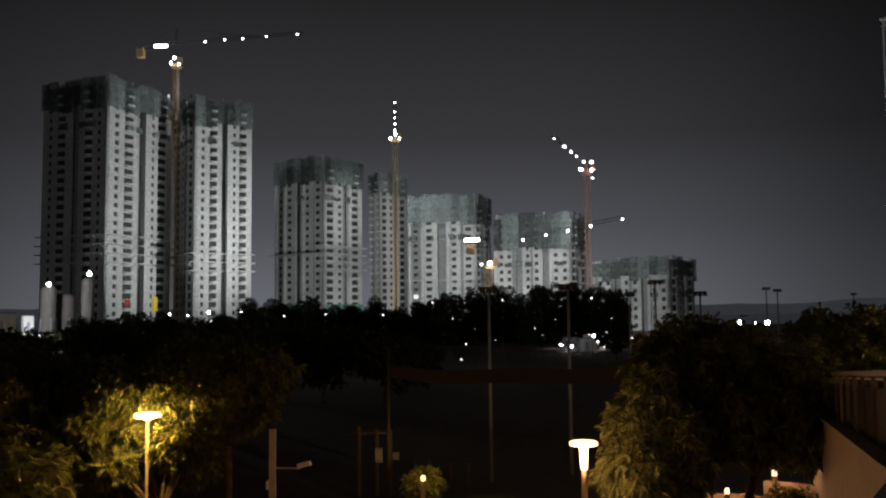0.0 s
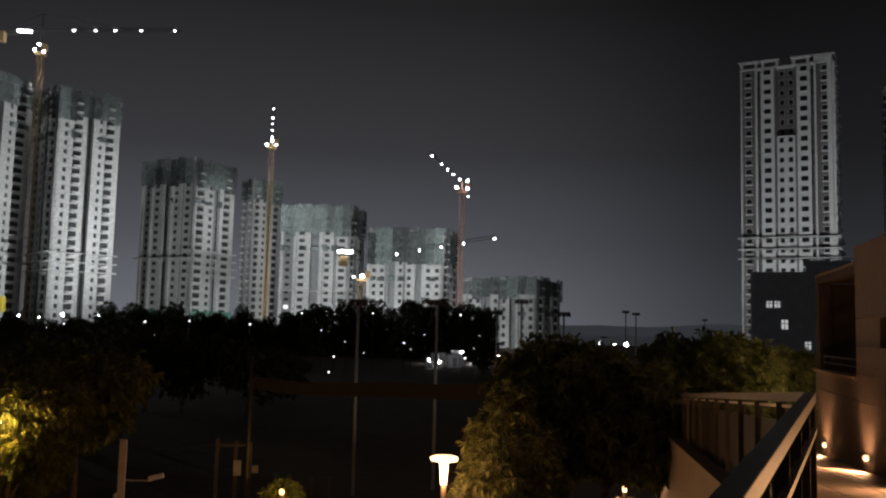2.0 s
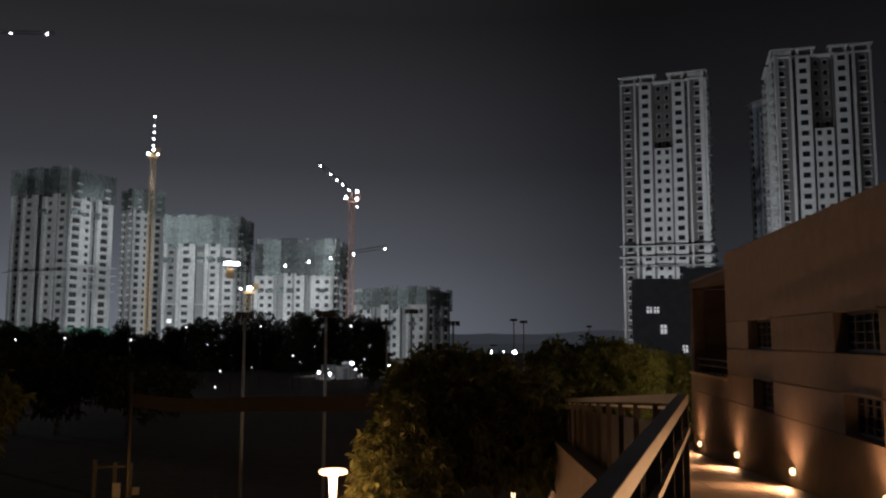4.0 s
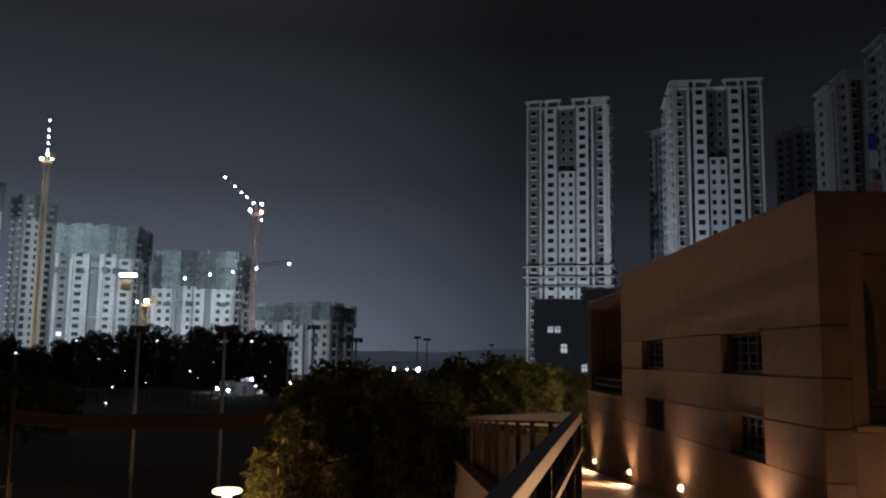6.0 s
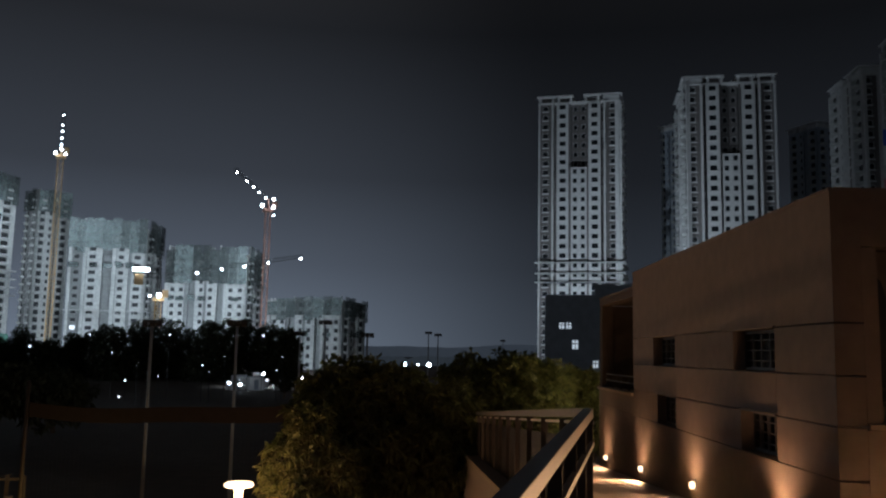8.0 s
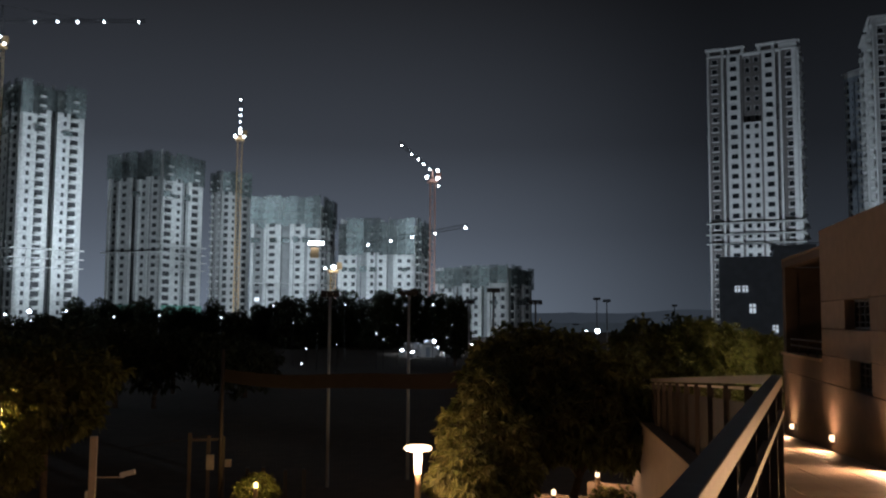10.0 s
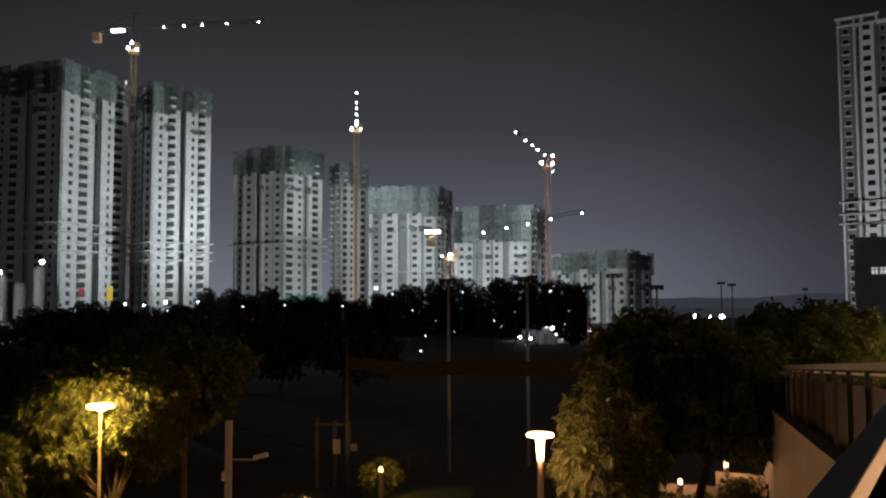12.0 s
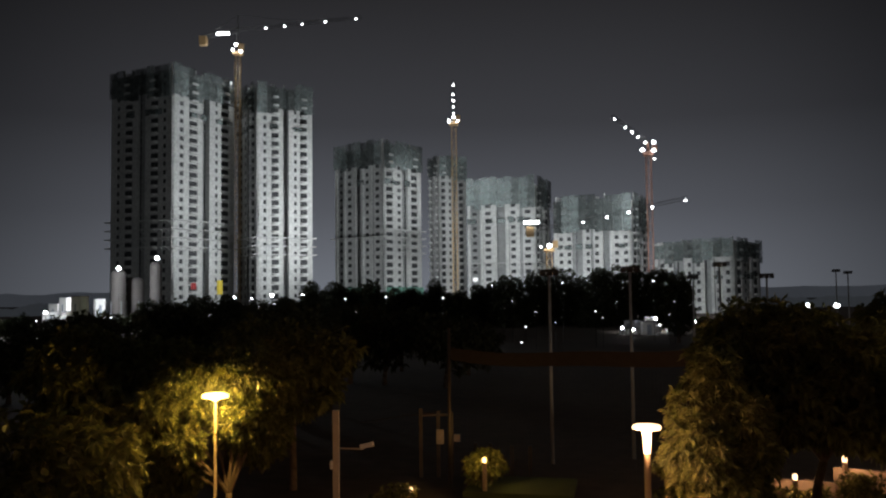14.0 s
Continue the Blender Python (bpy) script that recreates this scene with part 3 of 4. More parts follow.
part("door_frame", b, BLACKSTEEL, d_)


def short_rail(p, q, h, count, name, label, mat):
    own = thing(name, label, "railing", Matrix.Translation(p))
    q = q - p
    dirn = q.normalized()
    for z in (h, h * 0.55):
        b = bmesh.new()
        tube(b, (0, 0, z), (q.x, q.y, z), 0.02, n=6)
        part("rail", b, mat, own)
    for i in range(count + 1):
        c = q * (i / count)
        b = bmesh.new()
        tube(b, (c.x, c.y, 0), (c.x, c.y, h), 0.018, n=6)
        part("post", b, mat, own)


short_rail(wall_at(0.15, -0.62, 0.5), wall_at(0.15, -0.62, 5.0), 0.34, 7, "terrace_railing", "low steel railing on the terrace parapet", BARGREY)
short_rail(wall_at(9.4, -0.74, 0.12), wall_at(12.9, -0.74, 0.12), 0.32, 4, "terrace_railing", "low dark railing across a recessed balcony", BARGREY)
# folded parasol on the terrace
para = thing("folded_parasol", "dark folded parasol standing on the terrace", "parasol", Matrix.Translation(wall_at(0.40, -0.95, 0.62)))
b = bmesh.new()
lathe(b, [(0.16, 0), (0.16, 0.05), (0.03, 0.08), (0.025, 0.5)], 12)
part("stand", b, BLACKSTEEL, para)
b = bmesh.new()
lathe(b, [(0.03, 0.5), (0.13, 0.6), (0.15, 1.0), (0.13, 1.6), (0.08, 1.8), (0.015, 1.88)], 14)
part("canopy", b, VOID, para)
# red notice over the door, its writing as bars
sg = thing("notice_sign", "small red notice with two lines of white writing", "sign", Matrix.Identity(4))
b = bmesh.new()
box(b, (0.562, 1.42, 0.95), (0.592, 2.2, 1.12), BW)
part("plate", b, RED, sg)
b = bmesh.new()
box(b, (0.556, 1.46, 1.05), (0.561, 2.1, 1.085), BW)
box(b, (0.556, 1.46, 0.98), (0.561, 2.0, 1.01), BW)
part("writing_bar", b, WHITE, sg)

# ---- walkway, retaining wall, railing ----
EDGE = [(-14.0, -5.0), (-5.34, -3.55), (-0.33, -2.54), (18.3, -3.16), (26.0, -3.3)]


def edge_n(k):
    for (a, na), (c, nc) in zip(EDGE, EDGE[1:]):
        if k <= c:
            return na + (nc - na) * (k - a) / (c - a)
    return EDGE[-1][1]


b = bmesh.new()
ks = [-14, -5.34, -4.7, -0.33, 4, 9, 14, 18.3, 26.0]
for k0, k1 in zip(ks, ks[1:]):
    pts = []
    for k in (k0, k1):
        for n in (edge_n(k) - 0.05, -0.01 if k1 > 0.1 else 6.0):
            pts.append((k, n))
    top = [b.verts.new(wall_at(k, deck_z(k) - 0.05, n)) for k, n in pts]
    low = [b.verts.new(wall_at(k, deck_z(k) - 0.45, n)) for k, n in pts]
    for f in ((0, 1, 3, 2),):
        b.faces.new([top[i] for i in f])
        b.faces.new([low[i] for i in reversed(f)])
    for i, j in ((0, 1), (1, 3), (3, 2), (2, 0)):
        b.faces.new((top[i], low[i], low[j], top[j]))
deck = solid("walkway", b, DECK, "sloping paved walkway lit by low wall lamps", "walkway", kind="structure")
for i in range(0, 30):
    for j in range(4):
        k0 = 0.2 + i * 0.6
        lo, hi = edge_n(k0) + 0.12, -0.02
        n0, n1 = lo + (hi - lo) * j / 4, lo + (hi - lo) * (j + 1) / 4
        b = bmesh.new()
        v = [wall_at(k, deck_z(k) + dz, n) for dz in (-0.045, 0.0) for k, n in ((k0 + 0.004, n0 + 0.004), (k0 + 0.596, n0 + 0.004), (k0 + 0.596, n1 - 0.004), (k0 + 0.004, n1 - 0.004))]
        vs = [b.verts.new(p) for p in v]
        for f in ((0, 3, 2, 1), (4, 5, 6, 7), (0, 1, 5, 4), (1, 2, 6, 5), (2, 3, 7, 6), (3, 0, 4, 7)):
            b.faces.new([vs[q] for q in f])
        part("paving_slab", b, DECK, deck)

# retaining wall with its coping on the outer side
b = bmesh.new()
kk = [-14, -5.34, -0.33, 6, 12, 18.6]
for k0, k1 in zip(kk, kk[1:]):
    vs = []
    for z in ("hi", "lo"):
        for k in (k0, k1):
            for dn in (-0.34, -0.06):
                vs.append(b.verts.new(wall_at(k, deck_z(k) + 0.055 if z == "hi" else -EYE, edge_n(k) + dn)))
    for f in ((0, 1, 3, 2), (4, 6, 7, 5), (0, 2, 6, 4), (1, 5, 7, 3), (0, 4, 5, 1), (2, 3, 7, 6)):
        b.faces.new([vs[q] for q in f])
solid("wall_retaining", b, STONE, "brown rendered retaining wall under the walkway railing", "wall", kind="structure")
b = bmesh.new()
for k0, k1 in zip(kk, kk[1:]):
    vs = []
    for dz in (0.15, 0.06):
        for k in (k0, k1):
            for dn in (-0.36, -0.055):
                vs.append(b.verts.new(wall_at(k, deck_z(k) + dz, edge_n(k) + dn)))
    for f in ((0, 1, 3, 2), (4, 6, 7, 5), (0, 2, 6, 4), (1, 5, 7, 3), (0, 4, 5, 1), (2, 3, 7, 6)):
        b.faces.new([vs[q] for q in f])
# darker wall stone, not coping_stone: shade beside the panels put into colour
solid("coping", b, STONE, "brown stone coping along the retaining wall", "coping", kind="structure")


def railing(p, q, zt0, zt1, zb0, zb1, label, gap=0.14, panels=False):
    """A metal railing: wide top plate, a second rail, a bottom rail and flat fin posts."""
    own = thing("railing", label, "railing", Matrix.Translation(p))
    o = Vector((p.x, p.y, p.z))
    L = (q - p).length
    a, c = Vector((0, 0, 0)), Vector((q.x - p.x, q.y - p.y, 0))
    A, C = Vector((0, 0, zt0 - p.z)), c + Vector((0, 0, zt1 - p.z))
    B, D = Vector((0, 0, zb0 - p.z)), c + Vector((0, 0, zb1 - p.z))
    b = bmesh.new()
    beam(b, A - Vector((0, 0, 0.02)), C - Vector((0, 0, 0.02)), 0.098, 0.09)
    bmesh.ops.bevel(b, geom=b.edges[:], offset=0.004, segments=1, affect="EDGES")
    part("top_rail", b, RAIL, own)
    inner = Vector((c.y, -c.x, 0)).normalized() * 0.035
    for frac, nm in ((0.085 if panels else 0.23, "second_rail"), (0.93, "bottom_rail")):
        b = bmesh.new()
        beam(b, A.lerp(B, frac) + inner, C.lerp(D, frac) + inner, 0.045, 0.03 if panels and frac < 0.5 else 0.045)
        # far second rail gets the pale tone that paints its lit edge
        part(nm, b, STRIP if panels and frac < 0.5 else RAIL, own)
    n = max(2, int(L / gap))
    along = c.normalized() * 0.008
    across = Vector((c.y, -c.x, 0)).normalized() * 0.045
    for i in range(n + 1):
        f = i / n
        t, u = A.lerp(C, f), B.lerp(D, f)
        b = bmesh.new()
        hi = t - Vector((0, 0, 0.08))
        vs = [b.verts.new(z + x + y) for z in (u, hi) for x, y in ((-along, -across), (along, -across), (along, across), (-along, across))]
        for fc in ((3, 2, 1, 0), (4, 5, 6, 7), (0, 1, 5, 4), (1, 2, 6, 5), (2, 3, 7, 6), (3, 0, 4, 7)):
            b.faces.new([vs[z] for z in fc])
        bmesh.ops.bevel(b, geom=b.edges[:], offset=0.003, segments=1, affect="EDGES")
        part("post", b, POSTDARK, own)
        if i < n and panels:
            g = (i + 1) / n
            t2, u2 = A.lerp(C, g), B.lerp(D, g)
            b = bmesh.new()
            q4 = [u.lerp(t, 0.02), u2.lerp(t2, 0.02), u2.lerp(t2, 0.80), u.lerp(t, 0.80)]
            vs = [b.verts.new(p_ + inner * s_ + sh) for s_ in (0.6, 0.9) for p_, sh in zip(q4, (along * 3, along * -3, along * -3, along * 3))]
            for fc in ((3, 2, 1, 0), (4, 5, 6, 7), (0, 1, 5, 4), (1, 2, 6, 5), (2, 3, 7, 6), (3, 0, 4, 7)):
                b.faces.new([vs[z] for z in fc])
            part("infill_panel", b, PANEL, own)
    return own


NEAR, CORNER, FAR = Vector((-0.75, -0.55, EYE - 1.62)), Vector((4.56, 7.26, EYE - 1.88)), Vector((10.83, 24.66, EYE - 3.0))
railing(NEAR, CORNER, EYE - 0.52, EYE - 0.52, EYE - 1.62, EYE - 1.88, "dark metal walkway railing with a wide worn top plate", 1.15)
railing(CORNER, FAR, EYE - 0.52, EYE - 1.80, EYE - 1.88, EYE - 3.02, "dark metal railing following the sloping walkway down", 1.35, True)
far_r = wall_at(18.6, deck_z(18.6), -0.1)
railing(FAR, far_r, EYE - 1.80, EYE - 1.80, EYE - 3.02, EYE - 3.02, "dark metal railing closing the far end of the walkway", 0.5)

# wall lamps
for k in (1.45, 4.955, 8.51, 12.19):
    z = deck_z(k) + 0.24
    lp = thing("wall_lamp", "small round wall lamp with a warm lens", "lamp", Matrix.Translation(wall_at(k, z, -0.005)), group="lamps along the walkway wall")


    R = KN.to_track_quat("Z", "Y").to_matrix().to_4x4()
    b = bmesh.new()
    lathe(b, [(0.092, 0.0), (0.092, -0.010), (0.086, -0.014)], 16, 0, R)
    part("housing", b, STEEL, lp)
    b = bmesh.new()
    lathe(b, [(0.048, -0.015), (0.060, -0.045), (0.048, -0.078), (0.012, -0.095)], 14, 0, R)
    part("lens", b, GLOW_WARM, lp)
    lamp_light("wall_lamp_light", wall_at(k, z + 0.02, -0.34), 34, WARM, 0.10, wall_at(k, z + 0.75, 0.0), 125)
    lamp_light("wall_lamp_light", wall_at(k, z - 0.01, -0.10), 210, WARM, 0.03, wall_at(k - 0.1, z - 0.6, -1.1), 160)

# unseen landing behind the camera: wall and lamps added to warm rail and front
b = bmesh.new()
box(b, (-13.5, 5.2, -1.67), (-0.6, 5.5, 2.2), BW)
solid("wall_landing", b, STONE, "unseen stone wall added behind the landing", "wall", kind="structure")
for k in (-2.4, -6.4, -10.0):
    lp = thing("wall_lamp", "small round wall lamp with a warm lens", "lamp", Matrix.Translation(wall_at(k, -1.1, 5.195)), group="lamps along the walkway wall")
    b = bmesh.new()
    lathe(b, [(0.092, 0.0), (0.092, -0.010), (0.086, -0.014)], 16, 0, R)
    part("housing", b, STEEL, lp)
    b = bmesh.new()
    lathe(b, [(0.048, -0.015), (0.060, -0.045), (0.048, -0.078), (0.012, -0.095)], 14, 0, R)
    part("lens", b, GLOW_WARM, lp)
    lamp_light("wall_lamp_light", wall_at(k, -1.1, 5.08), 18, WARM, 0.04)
# unseen lamps of the same kind, added below the terrace to light the rail
RF = KD.to_track_quat("Z", "Y").to_matrix().to_4x4()
for n in (0.9, 3.6):
    lp = thing("wall_lamp", "small round wall lamp with a warm lens", "lamp", Matrix.Translation(wall_at(-0.025, -1.66, n)), group="lamps along the walkway wall")
    b = bmesh.new()
    lathe(b, [(0.092, 0.0), (0.092, -0.010), (0.086, -0.014)], 16, 0, RF)
    part("housing", b, STEEL, lp)
    b = bmesh.new()
    lathe(b, [(0.048, -0.015), (0.060, -0.045), (0.048, -0.078), (0.012, -0.095)], 14, 0, RF)
    part("lens", b, GLOW_WARM, lp)
    lamp_light("wall_lamp_light", wall_at(-0.14, -1.66, n), 310, WARM, 0.04, wall_at(-1.2, -1.62, n - 0.6), 150)

# ---- trees ----


def leaf_sprays(rng, centres, outs, size, leaflets, droop):
    """Drooping rosettes of pointed, folded leaflets, as vertex and face arrays."""
    n = len(centres) * leaflets
    c = np.repeat(centres, leaflets, 0)
    o = np.repeat(outs, leaflets, 0)
    d = o * 0.6 + rng.normal(size=(n, 3)) * 0.8
    d[:, 2] -= droop * rng.uniform(0.2, 1.0, n)
    d /= np.linalg.norm(d, axis=1)[:, None]
    up_ = np.tile([0, 0, 1.0], (n, 1)) + rng.normal(size=(n, 3)) * 0.35
    s = np.cross(d, up_)
    s /= np.linalg.norm(s, axis=1)[:, None] + 1e-9
    nn = np.cross(s, d)
    L = (size * rng.uniform(0.6, 1.25, n))[:, None]
    base = c + d * L * 0.12
    midp = c + d * L * 0.55
    tip = c + d * L * 0.95 - np.array([0, 0, 1.0]) * L * 0.16
    w = L * 0.19
    v = np.stack([base, midp + s * w + nn * w * 0.35, tip, midp - s * w + nn * w * 0.35], 1).reshape(-1, 3)
    i = np.arange(n) * 4
    faces = np.concatenate([np.stack([i, i + 1, i + 2], 1), np.stack([i, i + 2, i + 3], 1)])
    return v, faces


def tree(name, label, base, height, lobes, trunk_r, sprays, size, leaflets=7, droop=0.8, mat=None, seed=1, fork=0.35):
    """lobes: (dx, dy, z, rx, rz) ellipsoids of the crown."""
    rng = np.random.default_rng(seed)
    rnd = random.Random(seed)
    own = thing(name, label, "tree", Matrix.Translation(base))
    b = bmesh.new()
    zf = height * fork
    p = Vector((0, 0, -0.3))
    bend = Vector((rnd.uniform(-0.3, 0.3), rnd.uniform(-0.3, 0.3), 0))
    prev, r = p, trunk_r
    for i in range(1, 5):
        q = Vector((0, 0, zf * i / 4)) + bend * (i / 4) ** 2
        tube(b, prev, q, r, r * 0.88, 8)
        prev, r = q, r * 0.88
    fork_p = prev
    for dx, dy, z, rx, rz in lobes:
        goal = Vector((dx, dy, z))
        k = fork_p.lerp(goal, 0.5) + Vector((0, 0, 0.12 * rz))
        tube(b, fork_p, k, r * 0.7, r * 0.42, 6)
        tube(b, k, goal, r * 0.42, r * 0.15, 6)
        for _ in range(4):
            tw = goal + Vector((rnd.uniform(-1, 1) * rx * 0.8, rnd.uniform(-1, 1) * rx * 0.8, rnd.uniform(-0.6, 0.8) * rz))
            tube(b, k.lerp(goal, rnd.uniform(0.2, 0.9)), tw, r * 0.16, r * 0.04, 5)
    part("trunk", b, BARK, own)
    vols = np.array([rx * rx * rz for *_, rx, rz in lobes]) ** 0.67
    cs, os_ = [], []
    for (dx, dy, z, rx, rz), share in zip(lobes, vols / vols.sum()):
        m = max(4, int(sprays * share))
        u = rng.normal(size=(m, 3))
        u /= np.linalg.norm(u, axis=1)[:, None]
        rad = rng.uniform(0.55, 1.0, m) ** 0.5 * (1 + 0.18 * np.sin(u[:, 0] * 7 + dx) * np.sin(u[:, 2] * 6 + dy))
        cs.append(np.array([dx, dy, z]) + u * rad[:, None] * np.array([rx, rx, rz]))
        os_.append(u)
    v, f = leaf_sprays(rng, np.concatenate(cs), np.concatenate(os_), size, leaflets, droop)
    me = bpy.data.meshes.new("crown")
    me.from_pydata(v.tolist(), [], f.tolist())
    me.materials.append(mat or LEAF)
    part("crown", me, None, own)
    return own


def lobes_round(rnd, n, r, z0, z1, rl):
    out = []
    for i in range(n):
        a = rnd.uniform(0, math.tau)
        q = rnd.uniform(0.2, 1.0) * r
        out.append((q * math.cos(a), q * math.sin(a), rnd.uniform(z0, z1), rl * rnd.uniform(0.75, 1.2), rl * rnd.uniform(0.6, 0.95)))
    return out


GREEN = "leafy garden tree with long drooping leaves"
# tree by the park lamp: a tall column of leaves in front, a broad crown behind
tree("tree", GREEN + ", lit from a lamp below", at(-13.4, 20.3, 0), 5.4,
     [(0, 0, 4.45, 0.55, 0.6), (-0.3, 0, 3.75, 0.7, 0.7), (0.4, 0, 3.5, 0.75, 0.6), (-0.45, -0.3, 2.8, 0.85, 0.8), (0.6, -0.1, 2.7, 0.7, 0.7), (0.0, -0.5, 1.9, 0.95, 0.8), (-0.7, -0.3, 1.5, 0.8, 0.7), (0.5, -0.4, 1.4, 0.7, 0.6)], 0.11, 2300, 0.25, 8, 1.0, seed=21, fork=0.25)
tree("tree", GREEN + " and a broad dark crown", at(-18.8, 23.0, 0), 6.4, [(-1.5, 0, 5.0, 1.2, 1.1), (-0.3, 0.4, 5.15, 1.2, 1.0), (1.1, 0, 4.6, 1.2, 0.95), (-1.2, -0.4, 3.8, 1.3, 1.1), (0.6, -0.3, 3.7, 1.4, 1.1), (1.7, 0.3, 3.5, 1.1, 1.1), (-0.3, 0.2, 3.6, 1.5, 0.9)], 0.16, 2600, 0.30, 8, 0.9, seed=22)
tree("tree", GREEN + ", behind the railing", at(-25.4, 27.0, 0), 7.0, [(-0.8, 0, 5.3, 1.1, 1.0), (0.5, 0, 5.45, 1.1, 0.9), (1.6, 0.2, 5.2, 1.0, 0.9), (0.1, -0.5, 4.3, 1.4, 1.1), (1.4, 0, 4.2, 1.2, 1.0), (-0.6, 0, 3.3, 1.3, 1.0)], 0.17, 2200, 0.30, 8, 0.9, seed=23)
tree("tree", GREEN + ", past the walkway", at(-29.3, 31.0, 0), 6.2, [(-0.6, 0, 5.1, 1.2, 1.0), (0.9, 0, 4.9, 1.2, 0.9), (1.9, 0, 4.6, 1.0, 0.9), (0.4, 0, 4.0, 1.5, 1.0)], 0.17, 1700, 0.31, 8, 0.9, seed=24)
tree("tree", GREEN + ", past the walkway", at(-32.0, 34.0, 0), 5.6, [(-0.5, 0, 4.8, 1.1, 0.9), (0.6, 0, 4.6, 1.1, 0.9), (0, 0, 3.8, 1.4, 1.0)], 0.16, 1100, 0.31, 8, 0.9, seed=25)
# tree round the amber lamp
tree("tree", GREEN + ", glowing round a lamp", at(18.3, 20.4, 0), 5.6,
     [(0.3, -0.2, 4.75, 0.95, 0.45), (-0.6, -0.1, 4.7, 0.85, 0.5), (0.95, 0.2, 4.5, 0.75, 0.5), (0.75, -0.6, 3.75, 0.55, 0.3), (0.85, -0.55, 3.35, 0.5, 0.28), (0.3, -0.35, 3.45, 0.45, 0.35), (-0.75, -0.5, 3.1, 0.42, 0.28),
      (-1.4, 0.5, 4.0, 0.9, 0.6), (-2.0, 0.6, 3.3, 0.9, 0.7), (-1.6, 0.6, 2.4, 0.9, 0.6), (0.5, 0.7, 3.1, 0.8, 0.6), (-0.3, 0.5, 4.0, 0.9, 0.6)], 0.13, 3000, 0.23, 9, 0.9, seed=26)
tree("tree", GREEN + " in deep shade", at(24.5, 23.0, 0), 6.0, [(-1.0, 0, 4.6, 1.4, 1.0), (0.8, 0, 4.4, 1.3, 0.9), (0, -0.3, 3.3, 1.6, 1.1), (-1.6, 0, 3.0, 1.2, 1.0)], 0.15, 1400, 0.31, 8, 0.8, seed=27)
tree("tree", GREEN + " in deep shade", at(28.5, 19.0, 0), 5.0, [(-0.8, 0, 3.2, 1.2, 0.9), (0.5, 0, 2.9, 1.2, 0.9), (0, -0.3, 2.0, 1.3, 0.9)], 0.13, 500, 0.34, 8, 0.8, seed=28)
tree("tree", GREEN + " in deep shade", at(14.0, 30.0, 0), 6.2, [(-1.0, 0, 4.7, 1.5, 1.0), (0.9, 0, 4.4, 1.4, 0.9), (0, -0.3, 3.4, 1.7, 1.1)], 0.15, 600, 0.38, 8, 0.8, seed=29)
# darker belt behind the garden
r_ = random.Random(9)
for i in range(16):
    az = 33 - i * 2.05 + r_.uniform(-0.5, 0.5)
    d = r_.uniform(48, 78)
    h = EYE + d * math.tan(radians(r_.uniform(-1.6, -0.4))) + (0.5 if az > 8 else -0.6) - (1.1 if az > 24 else 0)
    tree("tree", "dark garden tree in the belt behind the lamps", at(az, d, 0), h, lobes_round(r_, 7, 1.9, h * 0.45, h * 0.83, 1.6), 0.2, 420, 0.55, 6, 0.5, LEAF_F, 40 + i)
# tall screen of trees in front of the site
for i in range(34):
    az = 12.8 - i * 0.72 + r_.uniform(-0.2, 0.2)
    d = r_.uniform(178, 215)
    e = 0.75 + 1.15 * max(0, min(1, (4.5 - az) / 11)) + r_.uniform(-0.55, 0.4)
    if az < -10.8:
        e -= 1.7
    h = EYE + d * math.tan(radians(e))
    lob = [(r_.uniform(-1, 1), r_.uniform(-1, 1), h * u, (1.35 - 0.85 * u) * 2.7 * r_.uniform(0.8, 1.2), h * 0.13) for u in (0.14, 0.3, 0.45, 0.6, 0.75, 0.88)]
    tree("tree", "tall dark tree silhouetted against the building site", at(az, d, 0), h, lob, 0.25, 1000, 0.75, 5, 0.3, LEAF_F, 80 + i, 0.3)
tree("tree", "lone tall tree silhouetted against a low half-built tower", at(-11.35, 118, 0), 9.3, [(0, 0, 8.3, 1.0, 0.9), (0.2, 0, 7.0, 1.7, 1.2), (-0.3, 0, 5.5, 1.9, 1.3), (0.2, 0, 4.0, 1.9, 1.2), (0, 0, 2.6, 1.6, 1.0)], 0.25, 700, 0.8, 5, 0.3, LEAF_F, 130, 0.3)
for i in range(14):
    az = 31 - i * 1.35
    d = r_.uniform(150, 190)
    h = EYE + d * math.tan(radians(r_.uniform(-0.6, 0.25) if az < 23.5 else r_.uniform(-1.5, -1.1)))
    tree("tree", "dark tree at the foot of the floodlit towers", at(az, d, 0), h, lobes_round(r_, 6, 2.4, h * 0.4, h * 0.85, 2.0), 0.25, 700, 0.7, 5, 0.3, LEAF_F, 150 + i)

# ---- park lamps, posts, masts ----


def park_lamp(place, h, glow, label, watts, colour, neck, drop=0.6, wide=1.0, low=0.42):
    own = thing("park_lamp", label, "street lamp", Matrix.Translation(place), group="park lamps")
    b = bmesh.new()
    lathe(b, [(0.14, 0), (0.14, 0.04), (0.075 * neck, 0.06), (0.068 * neck, h - drop - 0.02), (0.085 * neck, h - drop - 0.01)], 14)
    part("post", b, COPING, own)
    b = bmesh.new()
    lathe(b, [(0.075 * neck, h - drop - 0.005), (0.095 * neck, h - 0.16), (0.15, h - 0.12)], 16)
    lens = part("lens", b, glow, own)
    b = bmesh.new()
    lathe(b, [(0.15 * wide, h - 0.116), (0.29 * wide, h - 0.10), (0.31 * wide, h - 0.06), (0.27 * wide, h - 0.02), (0.10 * wide, h)], 24)
    cap = part("cap", b, glow, own)
    lens.visible_shadow = cap.visible_shadow = False
